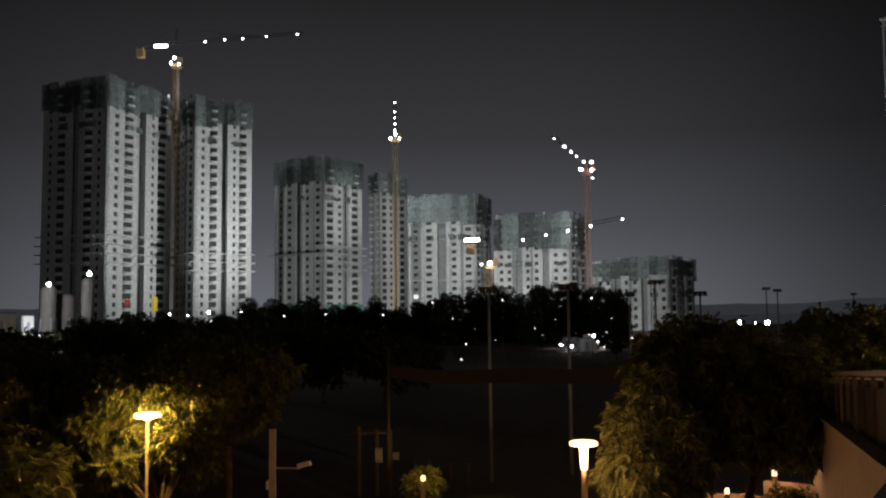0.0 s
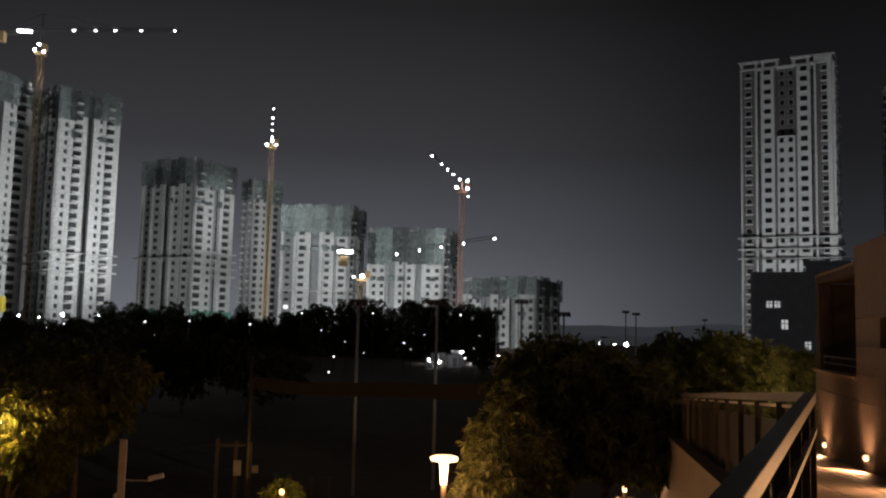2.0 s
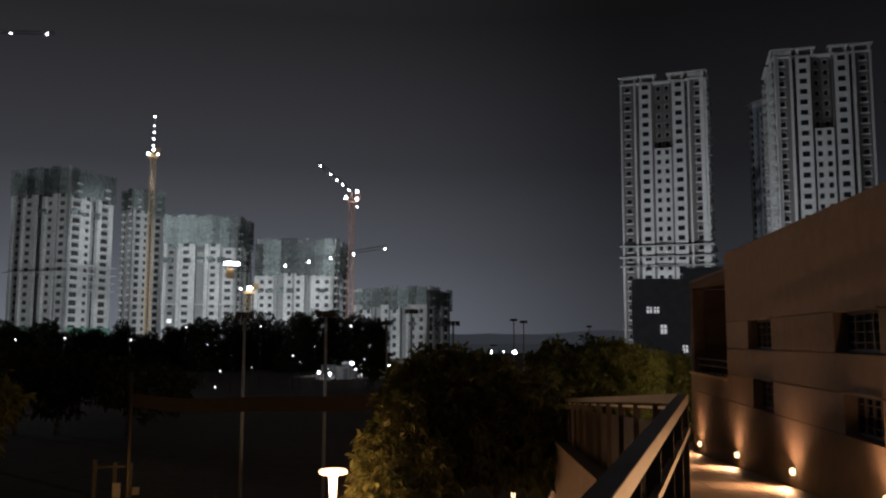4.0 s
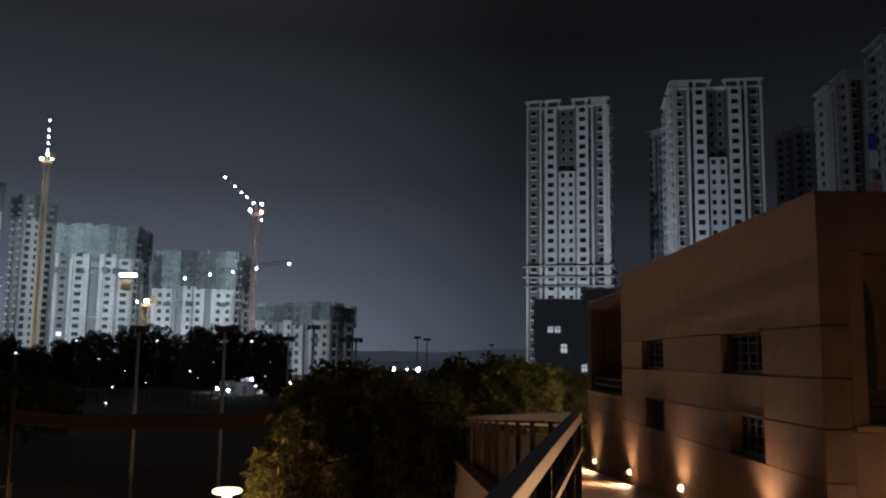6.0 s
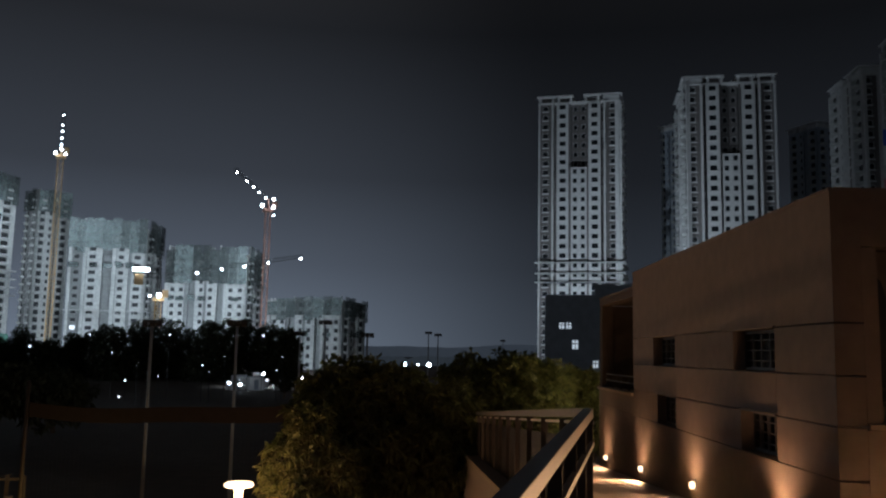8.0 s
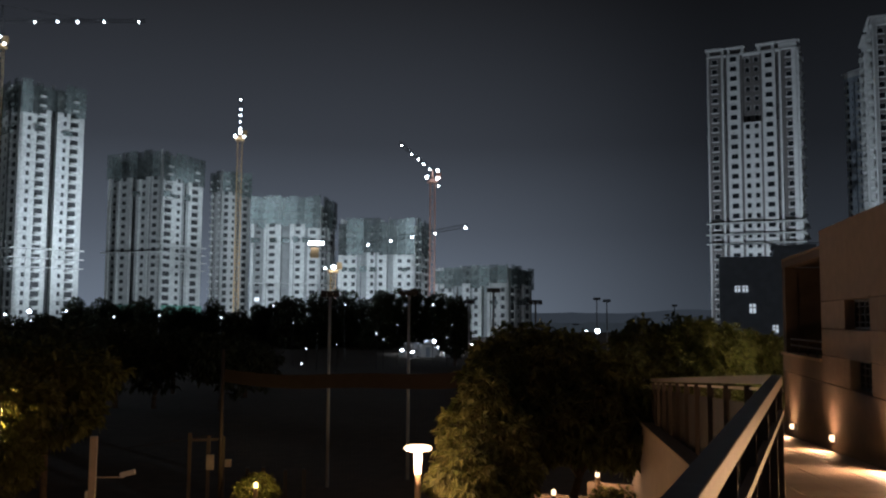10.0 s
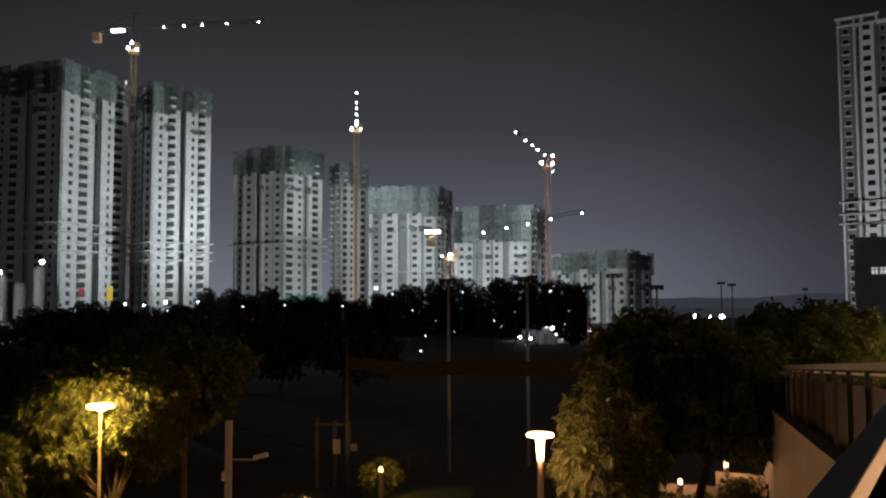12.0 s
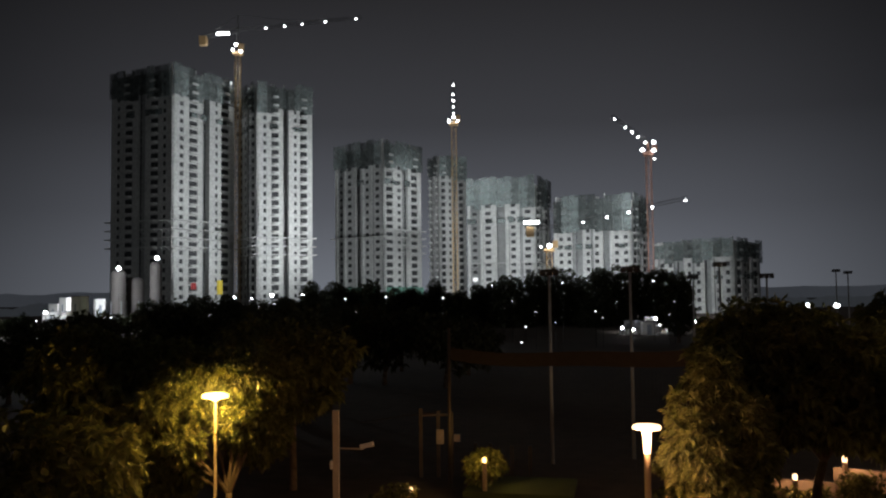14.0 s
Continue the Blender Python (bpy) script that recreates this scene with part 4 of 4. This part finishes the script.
    lamp_light("park_lamp_light", place + (Vector((-0.06, -0.3, h - low)) if low > 0.3 else Vector((0.12, -0.5, h - low))), watts, colour, 0.05)


park_lamp(at(-9.12, 18.6, 0), EYE - 18.6 * math.tan(radians(8.25)), GLOW_WARM, "lit park lamp with a flat round head on a pale post", 190, WARM, 1.0)
park_lamp(at(18.93, 19.6, 0), EYE - 19.6 * math.tan(radians(5.9)), GLOW_AMBER, "amber park lamp shining among tree leaves", 240, AMBER, 0.5, 0.17, 0.95, 0.28)

# extra lamp added out of view, to light the trees from in front
park_lamp(at(-3.5, 13.0, 0), 2.5, GLOW_WARM, "lit park lamp with a flat round head on a pale post", 190, WARM, 1.0)
# one past the end of the building lights the trees beyond the walkway
place = wall_at(16.8, 0, 1.3)
park_lamp(Vector((place.x, place.y, 0)), EYE - 0.6, GLOW_AMBER, "tall park lamp past the end of the walkway building", 230, (1.0, 0.72, 0.36), 1.0)

# camera post
cp = thing("camera_post", "grey square post with a surveillance camera on a side arm", "post", Matrix.Translation(at(11.22, 22, 0)))
hp = EYE - 22 * math.tan(radians(7.28))
b = bmesh.new()
box(b, (-0.075, -0.075, 0), (0.075, 0.075, hp))
part("post", b, POSTGREY, cp)
b = bmesh.new()
tube(b, (0.07, 0, hp - 0.95), (0.72, -0.1, hp - 0.95), 0.022, n=6)
part("arm", b, POSTGREY, cp)
b = bmesh.new()
box(b, (-0.17, -0.06, -0.055), (0.17, 0.06, 0.055), pose(0.80, -0.1, hp - 0.86, 0, -14, -12))
part("camera", b, WHITE, cp, "white surveillance camera")
b = bmesh.new()
box(b, (-0.14, -0.12, hp - 1.45), (-0.08, 0.06, hp - 1.25))
part("junction_box", b, WHITE, cp)


def flood_pole(az, d, el, head_w, label="slim grey floodlight pole with a flat dark head, unlit"):
    h = EYE + d * math.tan(radians(el))
    own = thing("floodlight_pole", label, "floodlight pole", Matrix.Translation(at(az, d, 0)), group="floodlight poles")
    b = bmesh.new()
    tube(b, (0, 0, -0.2), (0, 0, h - 0.1), 0.075, 0.05, 8)
    part("pole", b, STEEL, own)
    m = pose(0, 0, 0, 0, 0, az)
    b = bmesh.new()
    box(b, (-head_w / 2, -0.2, h - 0.08), (head_w / 2, 0.2, h), m)
    part("crossarm", b, BLACKSTEEL, own)
    for s in (-0.36, 0.0, 0.36):
        b = bmesh.new()
        box(b, (s * head_w - 0.11, -0.26, h - 0.24), (s * head_w + 0.11, 0.10, h - 0.085), m)
        part("floodlight", b, BLACKSTEEL, own)


for az, d, el, w in ((-3.08, 33.6, 1.80, 0.68), (-8.33, 35.0, 1.92, 0.74), (-12.31, 52, 1.29, 0.62), (-13.95, 47, 2.07, 0.7), (-16.75, 46, 1.29, 0.68), (-20.73, 84, 1.46, 0.66), (-21.38, 80, 1.34, 0.66), (-25.67, 110, 1.01, 0.6)):
    flood_pole(az, d, el, w)

# sports net: posts, fabric band along the top, fine netting lines
net = thing("sports_net", "tall dark sports net with a brown fabric band along its top", "net", Matrix.Translation(at(-4, 29, 0)))
A_, B_ = at(3.69, 29.5, 0), at(-13.5, 28.2, 0)
off = at(-4, 29, 0)
b = bmesh.new()
for i in range(24):
    f0, f1 = i / 24, (i + 1) / 24
    z = [EYE - 2.12 - 0.22 * math.sin(math.pi * f) - 0.06 * math.sin(9 * f) for f in (f0, f1)]
    p, q = A_.lerp(B_, f0) - off, A_.lerp(B_, f1) - off
    v = [b.verts.new(x) for x in ((p.x, p.y, z[0]), (q.x, q.y, z[1]), (q.x, q.y + 0.03, z[1] + 0.42 + 0.1 * f1), (p.x, p.y + 0.03, z[0] + 0.42 + 0.1 * f0))]
    b.faces.new(v)
bmesh.ops.remove_doubles(b, verts=b.verts[:], dist=0.001)
bmesh.ops.solidify(b, geom=b.faces[:], thickness=0.02)
part("fabric_band", b, FABRIC, net)
for f, h in ((0.0, EYE - 29.5 * math.tan(radians(2.03))), (1.0, EYE - 2.0)):
    b = bmesh.new()
    p = A_.lerp(B_, f) - off
    tube(b, (p.x, p.y, -0.1), (p.x, p.y, h), 0.075, 0.06, 8)
    part("post", b, POSTDARK, net)
b = bmesh.new()
for i in range(0, 70):
    p = A_.lerp(B_, i / 70) - off
    box(b, (p.x - 0.0015, p.y - 0.0015, 0.1), (p.x + 0.0015, p.y + 0.0015, EYE - 2.3))
tagged(part("netting", b, BLACKSTEEL, net), kind="stuff")

# fence, gate posts and boxes at the edge of the court
fence = thing("court_fence", "dark wooden court fence with tall posts", "fence", Matrix.Translation(at(5, 31, 0)))
o_ = at(5, 31, 0)
for az, h in ((5.6, 2.35), (4.45, 2.25), (3.55, 2.2), (2.0, 1.1), (1.0, 1.1), (-0.4, 1.0), (-1.6, 1.0)):
    p = at(az, 31, 0) - o_
    b = bmesh.new()
    box(b, (p.x - 0.06, p.y - 0.06, -0.1), (p.x + 0.06, p.y + 0.06, h))
    part("post", b, BLACKSTEEL if h < 2 else POSTDARK, fence)
for z in (2.1,):
    b = bmesh.new()
    p, q = at(5.6, 31, z) - o_, at(3.55, 31, z) - o_
    beam(b, p, q, 0.05, 0.08)
    part("rail", b, POSTDARK, fence)
b = bmesh.new()
p, q = at(9.5, 31.4, 1.85) - o_, at(4.2, 31, 2.25) - o_
tube(b, p, q, 0.02, n=5)
part("cable", b, BLACKSTEEL, fence)
for az, z, w, hh in ((4.33, 1.35, 0.26, 0.5), (3.2, 1.3, 0.22, 0.25)):
    nb = thing("meter_box", "pale metal box fixed to the court fence", "box", Matrix.Translation(at(az, 30.85, z)))
    b = bmesh.new()
    box(b, (-w / 2, -0.08, -hh / 2), (w / 2, 0.08, hh / 2))
    bmesh.ops.bevel(b, geom=b.edges[:], offset=0.01, segments=1, affect="EDGES")
    part("case", b, POSTGREY, nb)

# low garden lamps
for az, d, z, w, nm in ((1.43, 27.5, 1.22, 26, AMBER), (6.34, 24.5, 0.98, 22.0, WARM), (-17.97, 25, 1.48, 34, WARM), (-20.78, 26, 1.85, 40, WARM)):
    gl = thing("bollard_lamp", "low lit garden bollard lamp", "bollard lamp", Matrix.Translation(at(az, d, 0)), group="garden bollard lamps")
    b = bmesh.new()
    lathe(b, [(0.08, 0), (0.075, z - 0.16), (0.07, z - 0.15)], 12)
    part("post", b, COPING, gl)
    b = bmesh.new()
    lathe(b, [(0.06, z - 0.148), (0.066, z - 0.05), (0.04, z)], 12)
    part("lens", b, GLOW_AMBER if nm is AMBER else GLOW_WARM, gl).visible_shadow = False
    lamp_light("bollard_light", at(az, d, z - 0.08), w * 1.6, nm, 0.04)
r_ = random.Random(31)
for az, d in ((1.9, 28.4), (1.0, 28.6)):
    tree("shrub", "garden shrub lit by a bollard lamp", at(az, d, 0), 1.6, lobes_round(r_, 4, 0.35, 0.5, 1.1, 0.4), 0.04, 120, 0.24, 6, 0.5, LEAF, 300 + int(az * 10), 0.2)
for az, d, h in ((-10.2, 17.2, 1.3), (-8.0, 19.8, 1.0), (-11.6, 15.5, 1.1), (-17.3, 24.0, 1.2), (-19.3, 24.4, 1.5), (-21.9, 25.3, 1.6), (7.2, 24.0, 1.1), (-21.8, 22.0, 1.2), (-23.8, 21.0, 1.4)):
    tree("shrub", "dark garden shrub by the path", at(az, d, 0), h, lobes_round(r_, 5, 0.5, h * 0.4, h * 0.8, 0.42), 0.04, 150, 0.24, 6, 0.5, LEAF, 320 + int(az * 10), 0.2)
# low garden walls along the path
for k, (a0, d0, a1, d1, h) in enumerate(((-15.5, 26.0, -20.2, 25.9, 1.25), (-20.2, 26.9, -24.5, 26.4, 1.5), (-16.2, 26.5, -19.3, 24.5, 1.0), (-21.0, 24.2, -24.0, 22.0, 1.1))):
    b = bmesh.new()
    beam(b, at(a0, d0, h / 2 - 0.1), at(a1, d1, h / 2 - 0.1), 0.25, h)
    solid("garden_wall", b, STONE, "low rendered garden wall beside the lit path", "garden wall")
b = bmesh.new()
beam(b, at(-14.5, 27, 0.1), at(-26, 24.5, 0.1), 2.2, 0.12)
solid("path", b, PATHSTONE, "paved garden path lit by bollard lamps", "path", kind="structure")
b = bmesh.new()
beam(b, at(2.4, 28.6, 0.1), at(-4.5, 28.2, 0.1), 2.6, 0.16)
solid("lawn", b, LAWN, "short grass at the foot of the sports net", "lawn", kind="structure")

# ---- cranes ----


def lattice(bm, p, q, w, step):
    """A square lattice boom from p to q."""
    p, q = Vector(p), Vector(q)
    L = (q - p).length
    m = (q - p).to_track_quat("Z", "Y").to_matrix()
    cs = [m @ Vector((sx * w / 2, sy * w / 2, 0)) for sx, sy in ((-1, -1), (1, -1), (1, 1), (-1, 1))]
    for c in cs:
        tube(bm, p + c, q + c, w * 0.065, n=4)
    n = max(2, int(L / step))
    for i in range(n):
        a, b_ = p.lerp(q, i / n), p.lerp(q, (i + 1) / n)
        for j in range(4):
            tube(bm, a + cs[j], b_ + cs[(j + 1) % 4], w * 0.025, n=3)
            tube(bm, b_ + cs[j], b_ + cs[(j + 1) % 4], w * 0.025, n=3)


def lens_mesh(r):
    if ("lens", r) not in MESHES:
        b = bmesh.new()
        bmesh.ops.create_icosphere(b, subdivisions=2, radius=r)
        MESHES[("lens", r)] = mesh_of("lamp", b, GLOW_COOL)
    return MESHES[("lens", r)]


def crane(label, az, d, el_head, jib, tail, lamps, paint, watts, panel=None, cluster=()):
    """Tower crane: mast, slewing head with lamps, lattice jib with a string of lamps, counter-jib."""
    base = at(az, d, 0)
    own = thing("tower_crane", label, "tower crane", Matrix.Translation(base), group="tower cranes")
    head = up(az, d, el_head) - base
    b = bmesh.new()
    lattice(b, (0, 0, -0.5), head, 1.7, 2.4)
    part("mast", b, paint, own)
    b = bmesh.new()
    box(b, head + Vector((-1.6, -1.6, -0.5)), head + Vector((1.6, 1.6, 0.5)))
    box(b, head + Vector((1.0, -2.6, 0.6)), head + Vector((2.6, -1.0, 2.8)))
    part("slewing_cab", b, paint, own)
    j0, j1 = up(*jib[0]) - base, up(*jib[1]) - base
    b = bmesh.new()
    lattice(b, j0, j1, 1.0, 2.2)
    part("jib", b, JIBGREY, own)
    if tail:
        t1 = up(*tail) - base
        b = bmesh.new()
        lattice(b, j0, t1, 1.4, 1.8)
        part("counter_jib", b, JIBGREY, own)
        b = bmesh.new()
        box(b, t1 + Vector((-1.2, -1.2, -2.8)), t1 + Vector((1.2, 1.2, 0.3)))
        part("counterweight", b, paint, own)
        apex = head + Vector((0, 0, (j0 - head).z + 5.5))
        b = bmesh.new()
        for s in (-0.8, 0.8):
            tube(b, head + Vector((s, 0, 0)), apex, 0.16, n=4)
        tube(b, apex, t1, 0.08, n=4)
        tube(b, apex, j0.lerp(j1, 0.6), 0.08, n=4)
        part("apex_frame", b, JIBGREY, own)
    else:
        b = bmesh.new()
        tube(b, head, j0 + Vector((0, 0, 0.3)), 0.5, 0.35, 6)
        part("jib_foot", b, paint, own)
    for f in lamps:
        part("lamp", lens_mesh(0.34), None, own, m=Matrix.Translation(j0.lerp(j1, f) + Vector((0, -0.9, -0.7))))
    for dx, dz, r in cluster:
        side = Vector((math.cos(radians(az)), math.sin(radians(az)), 0))
        part("lamp", lens_mesh(round(r * 0.55, 2)), None, own, m=Matrix.Translation(head + side * dx + Vector((0, -2.2, dz))))
    if panel:
        p = up(*panel) - base
        b = bmesh.new()
        box(b, p + Vector((-2.3, -1.2, -0.5)), p + Vector((2.3, -1.0, 0.5)))
        part("lit_panel", b, GLOW_COOL, own)
    if watts:
        lamp_light("crane_light", up(az, d + 4, el_head) + Vector((0, 0, -2.0)), watts * 12, COOL, 0.4, at(az, d + 30, 10), 140)
    return own


TC = "tall tower crane with a lamp-strung jib"
crane(TC + " over the highest tower", 17.5, 316, 15.9, ((17.5, 316, 17.35), (9.3, 326, 18.45)), (19.7, 311, 16.75), (0.22, 0.37, 0.51, 0.70, 0.955), CRANE_Y, 3000, (18.4, 312, 17.02), ((0, 2.6, 1.0), (-1.2, 0.6, 0.9), (1.6, 0.4, 0.9)))
crane(TC + " raised steeply", 3.12, 318, 11.6, ((3.12, 318, 12.1), (3.12, 345, 14.3)), None, (0.12, 0.3, 0.48, 0.66, 0.95), CRANE_Y, 3000, None, ((-1.6, 0.6, 1.0), (1.6, 0.8, 1.0), (0.2, 2.2, 0.9)))
crane(TC + " slanting upwards", -9.75, 300, 9.2, ((-9.75, 300, 9.9), (-7.5, 285, 11.75)), None, (0.1, 0.3, 0.47, 0.66, 0.95), CRANE_R, 3000, None, ((-2.4, 1.2, 1.1), (1.4, 0.8, 1.0), (1.4, 3.6, 1.0), (1.6, -2.0, 0.5)))
crane(TC + " standing low among the towers", -3.15, 270, 3.1, ((-3.15, 270, 4.6), (-12.1, 275, 6.25)), (-1.9, 265, 4.6), (0.25, 0.42, 0.58, 0.75, 0.985), CRANE_Y, 3000, (-1.99, 264, 4.95), ((0, 1.2, 1.3), (-2.6, 0.9, 0.6)))

# ---- far buildings on the site ----
db = thing("dark_office_block", "dark unlit office block with a few lit windows", "office block", Matrix.Translation(at(-30.2, 150, 0)))
oo = at(-30.2, 150, 0)
ux = Vector((math.cos(radians(-30.2)), math.sin(radians(-30.2)), 0))
uy = Vector((-ux.y, ux.x, 0))
MB = Matrix.Identity(4)
MB.col[0][:3], MB.col[1][:3] = ux, uy
b = bmesh.new()
box(b, (-4.6, 0, 0), (12, 14, EYE + 10.6), MB)
part("body", b, DARKWALL, db)
for i in range(6):
    b = bmesh.new()
    box(b, (-4.75, -0.15, 2.9 + i * 3.2), (12, -0.004, 3.05 + i * 3.2), MB)
    part("floor_band", b, DARKWALL, db)
b = bmesh.new()
box(b, (4.0, 2, EYE + 10.6), (10.2, 9, EYE + 12.2), MB)
box(b, (3.6, 1.6, EYE + 12.2), (10.6, 9.4, EYE + 12.6), MB)
part("roof_plant", b, DARKWALL, db)
for x, z, w, h in ((-1.75, 5.25, 0.42, 0.5), (-0.55, 5.25, 0.42, 0.5), (0.55, 2.0, 0.48, 0.75), (4.0, -1.3, 0.42, 0.6)):
    b = bmesh.new()
    box(b, (x - w, -0.06, EYE + z - h), (x + w, 0.05, EYE + z + h), MB)
    w_ = part("window", b, GLOW_ROOM, db, "lit window")
    b = bmesh.new()
    box(b, (x - 0.06, -0.12, EYE + z - h), (x + 0.06, -0.07, EYE + z + h), MB)
    box(b, (x - w, -0.12, EYE + z + 0.1), (x - 0.06, -0.07, EYE + z + 0.22), MB)
    box(b, (x + 0.06, -0.12, EYE + z + 0.1), (x + w, -0.07, EYE + z + 0.22), MB)
    part("mullion", b, BLACKSTEEL, w_)

# near residential tower with a plain pale pier and balconies
# unseen lamp, added for the warm light on the pale pier
lamp_light("unseen_pier_light", at(-56, 48, 5), 2200, (1.0, 0.86, 0.68), 0.2)
nt = thing("residential_tower", "pale residential tower with stacked balconies and a glowing blue bay", "residential tower", Matrix.Translation(at(-51.46, 62, 0)))
ux = Vector((math.cos(radians(-51.46)), math.sin(radians(-51.46)), 0))
uy = Vector((-ux.y, ux.x, 0))
MB = Matrix.Identity(4)
MB.col[0][:3], MB.col[1][:3] = ux, uy
b = bmesh.new()
box(b, (0, 0, 0), (1.5, 12, 48), MB)
box(b, (1.5, 2.0, 0), (14, 12, 48), MB)
part("wall", b, RENDER_W, nt)
for i in range(-7, 7):
    z = EYE + 19.3 + i * 3.22
    b = bmesh.new()
    profile(b, [(2.0, z), (-0.3, z), (-0.3, z + 0.6), (-0.2, z + 0.6), (-0.2, z + 0.25), (2.0, z + 0.25)], 1.5, 9)
    for q in b.verts:
        q.co = MB @ q.co
    part("balcony", b, RENDER_W, nt)
# the panel emits by itself, in place of blue light falling on the bay
b = bmesh.new()
box(b, (1.6, 1.9, EYE + 22.8), (8, 1.98, EYE + 25.6), MB)
part("lit_bay", b, GLOW_BLUE, nt, "bay panel that itself glows violet blue")

# silos of the batching plant
for az, d, el, r in ((24.75, 215, 2.0, 1.7), (23.75, 220, 1.5, 2.0), (22.55, 212, 2.5, 1.35)):
    h = EYE + d * math.tan(radians(el))
    si = thing("silo", "pale steel cement silo of the batching plant", "silo", Matrix.Translation(at(az, d, 0)), group="silos")
    b = bmesh.new()
    lathe(b, [(0.5, 1.2), (r, 3.2), (r, h - 0.8), (r * 0.6, h)], 18)
    part("tank", b, RENDER_G, si)
    for sx in (-1, 1):
        for sy in (-1, 1):
            b = bmesh.new()
            tube(b, (sx * r * 0.7, sy * r * 0.7, 0), (sx * r * 0.7, sy * r * 0.7, 6.4), 0.15, n=6)
            part("leg", b, STEEL, si)

# lit site huts and heaps
r_ = random.Random(77)
for i in range(16):
    az, d = (r_.uniform(-11.6, -7.6), r_.uniform(140, 160)) if i < 9 else (r_.uniform(25.5, 28.5), r_.uniform(190, 215))
    w, hh = (r_.uniform(1.2, 3.6), r_.uniform(0.9, 2.4)) if i < 9 else (r_.uniform(2.0, 5.0), r_.uniform(4.0, 7.5))
    st = thing("site_hut", "pale site hut on the lit building ground", "hut", Matrix.Translation(at(az, d, 0)) @ pose(0, 0, 0, 0, 0, r_.uniform(-40, 40)))
    b = bmesh.new()
    box(b, (-w / 2, -1.0, 0), (w / 2, 1.0, hh))
    part("body", b, WHITE, st)
    b = bmesh.new()
    box(b, (-w / 2 - 0.1, -1.1, hh), (w / 2 + 0.1, 1.1, hh + 0.12))
    part("roof", b, STEEL, st)
    b = bmesh.new()
    box(b, (-0.4, -1.03, 0.05), (0.3, -1.0, hh * 0.8))
    part("door", b, DARKWALL, st)
lamp_light("site_flood", at(-9.5, 157, 6.0), 6500, COOL, 0.3, at(-9.6, 156, 0), 125)
lamp_light("site_flood", at(27.0, 190, 9), 22000, COOL, 0.5)

# lamps on short masts about the site: bearing, distance, elevation, lens radius
MASTS = [(26.7, 200, -0.16, 0.75), (24.76, 211, 2.1, 0.50), (22.48, 208, 2.75, 0.50), (17.7, 240, 0.2, 0.31), (16.6, 240, 0.1, 0.25), (15.3, 240, 0.3, 0.46), (15.3, 238, -0.3, 0.31), (13.3, 240, 0.3, 0.46), (13.9, 238, -0.1, 0.25),
         (12.3, 230, 0.0, 0.19), (10.5, 150, 0.0, 0.15), (-19.12, 190, -0.72, 0.45), (-20.73, 190, -0.74, 0.52), (-20.0, 200, -0.75, 0.22), (-17.3, 190, -0.7, 0.19), (-9.95, 150, -1.5, 0.26), (-8.5, 138, -2.2, 0.25), (-7.8, 138, -2.1, 0.22), (-10.2, 139, -1.9, 0.19),
         (-12.4, 130, -1.7, 0.22), (-9.85, 121, 0.95, 0.14), (-4.0, 122, 0.9, 0.10), (0.7, 122, 0.8, 0.10), (4.0, 121, 0.0, 0.12), (7.8, 121, 0.1, 0.11), (-1.5, 120, -2.0, 0.11), (-1.2, 118, -3.0, 0.12), (15.5, 120, -1.4, 0.14), (16.3, 120, -1.9, 0.12),
         (28.9, 160, -0.6, 0.31), (29.4, 150, -1.1, 0.12), (25.2, 130, -1.0, 0.10), (20.8, 120, -1.0, 0.07), (8.7, 90, -1.5, 0.06), (-6.1, 110, -1.0, 0.09)]
r_ = random.Random(404)
MASTS += [(r_.uniform(-12, 29), r_.uniform(100, 122), r_.uniform(-1.9, -0.1), r_.choice((0.04, 0.05, 0.07))) for _ in range(13)]
GM = {}
for az, d, el, r in MASTS:
    z = EYE + d * math.tan(radians(el))
    mk = thing("site_lamp", "bright white site lamp on a thin mast", "lamp", Matrix.Translation(at(az, d, 0)), group="site lamps")
    b = bmesh.new()
    tube(b, (0, 0, -0.2), (0, 0, max(z - r, 0.2)), 0.035, n=5)
    part("mast", b, BLACKSTEEL, mk)
    if r not in GM:
        b = bmesh.new()
        bmesh.ops.create_icosphere(b, subdivisions=2, radius=r)
        GM[r] = mesh_of("lens", b, GLOW_COOL if r > 0.2 else GLOW_SMALL)
    part("lens", GM[r], None, mk, m=Matrix.Translation((0, 0, z)))

# coloured sheets hung on the towers
for mt, az, d, el, w, h, lab, owner in ((RED, 20.25, 285, 0.95, 1.7, 2.0, "red sheet hung in a half-built bay", FIRST), (YELLOW, 18.62, 288, 0.85, 2.0, 4.6, "yellow sheet hung on a half-built tower", FIRST),
                                        (BLUE, -49.5, 230, 13.3, 2.2, 4.0, "blue sheet hung down a tower front", SHEETED), (WHITE, -49.5, 230, 12.2, 2.2, 4.4, "white sheet hung down a tower front", SHEETED),
                                        (PINK, -49.5, 230, 10.6, 2.6, 2.2, "pink sheet hung down a tower front", SHEETED)):
    b = bmesh.new()
    for i in range(6):
        x0, x1 = -w / 2 + i * w / 6, -w / 2 + (i + 1) * w / 6
        y0, y1 = 0.12 * math.sin(i * 1.9), 0.12 * math.sin((i + 1) * 1.9)
        v = [b.verts.new(q) for q in ((x0, y0, -h / 2), (x1, y1, -h / 2), (x1, y1, h / 2), (x0, y0, h / 2))]
        b.faces.new(v)
    bmesh.ops.remove_doubles(b, verts=b.verts[:], dist=0.001)
    bmesh.ops.solidify(b, geom=b.faces[:], thickness=0.05)
    part("hanging_sheet", b, mt, owner, lab, Matrix.Translation(up(az, d, el) - owner.location) @ pose(0, 0, 0, 0, 0, az + 30))
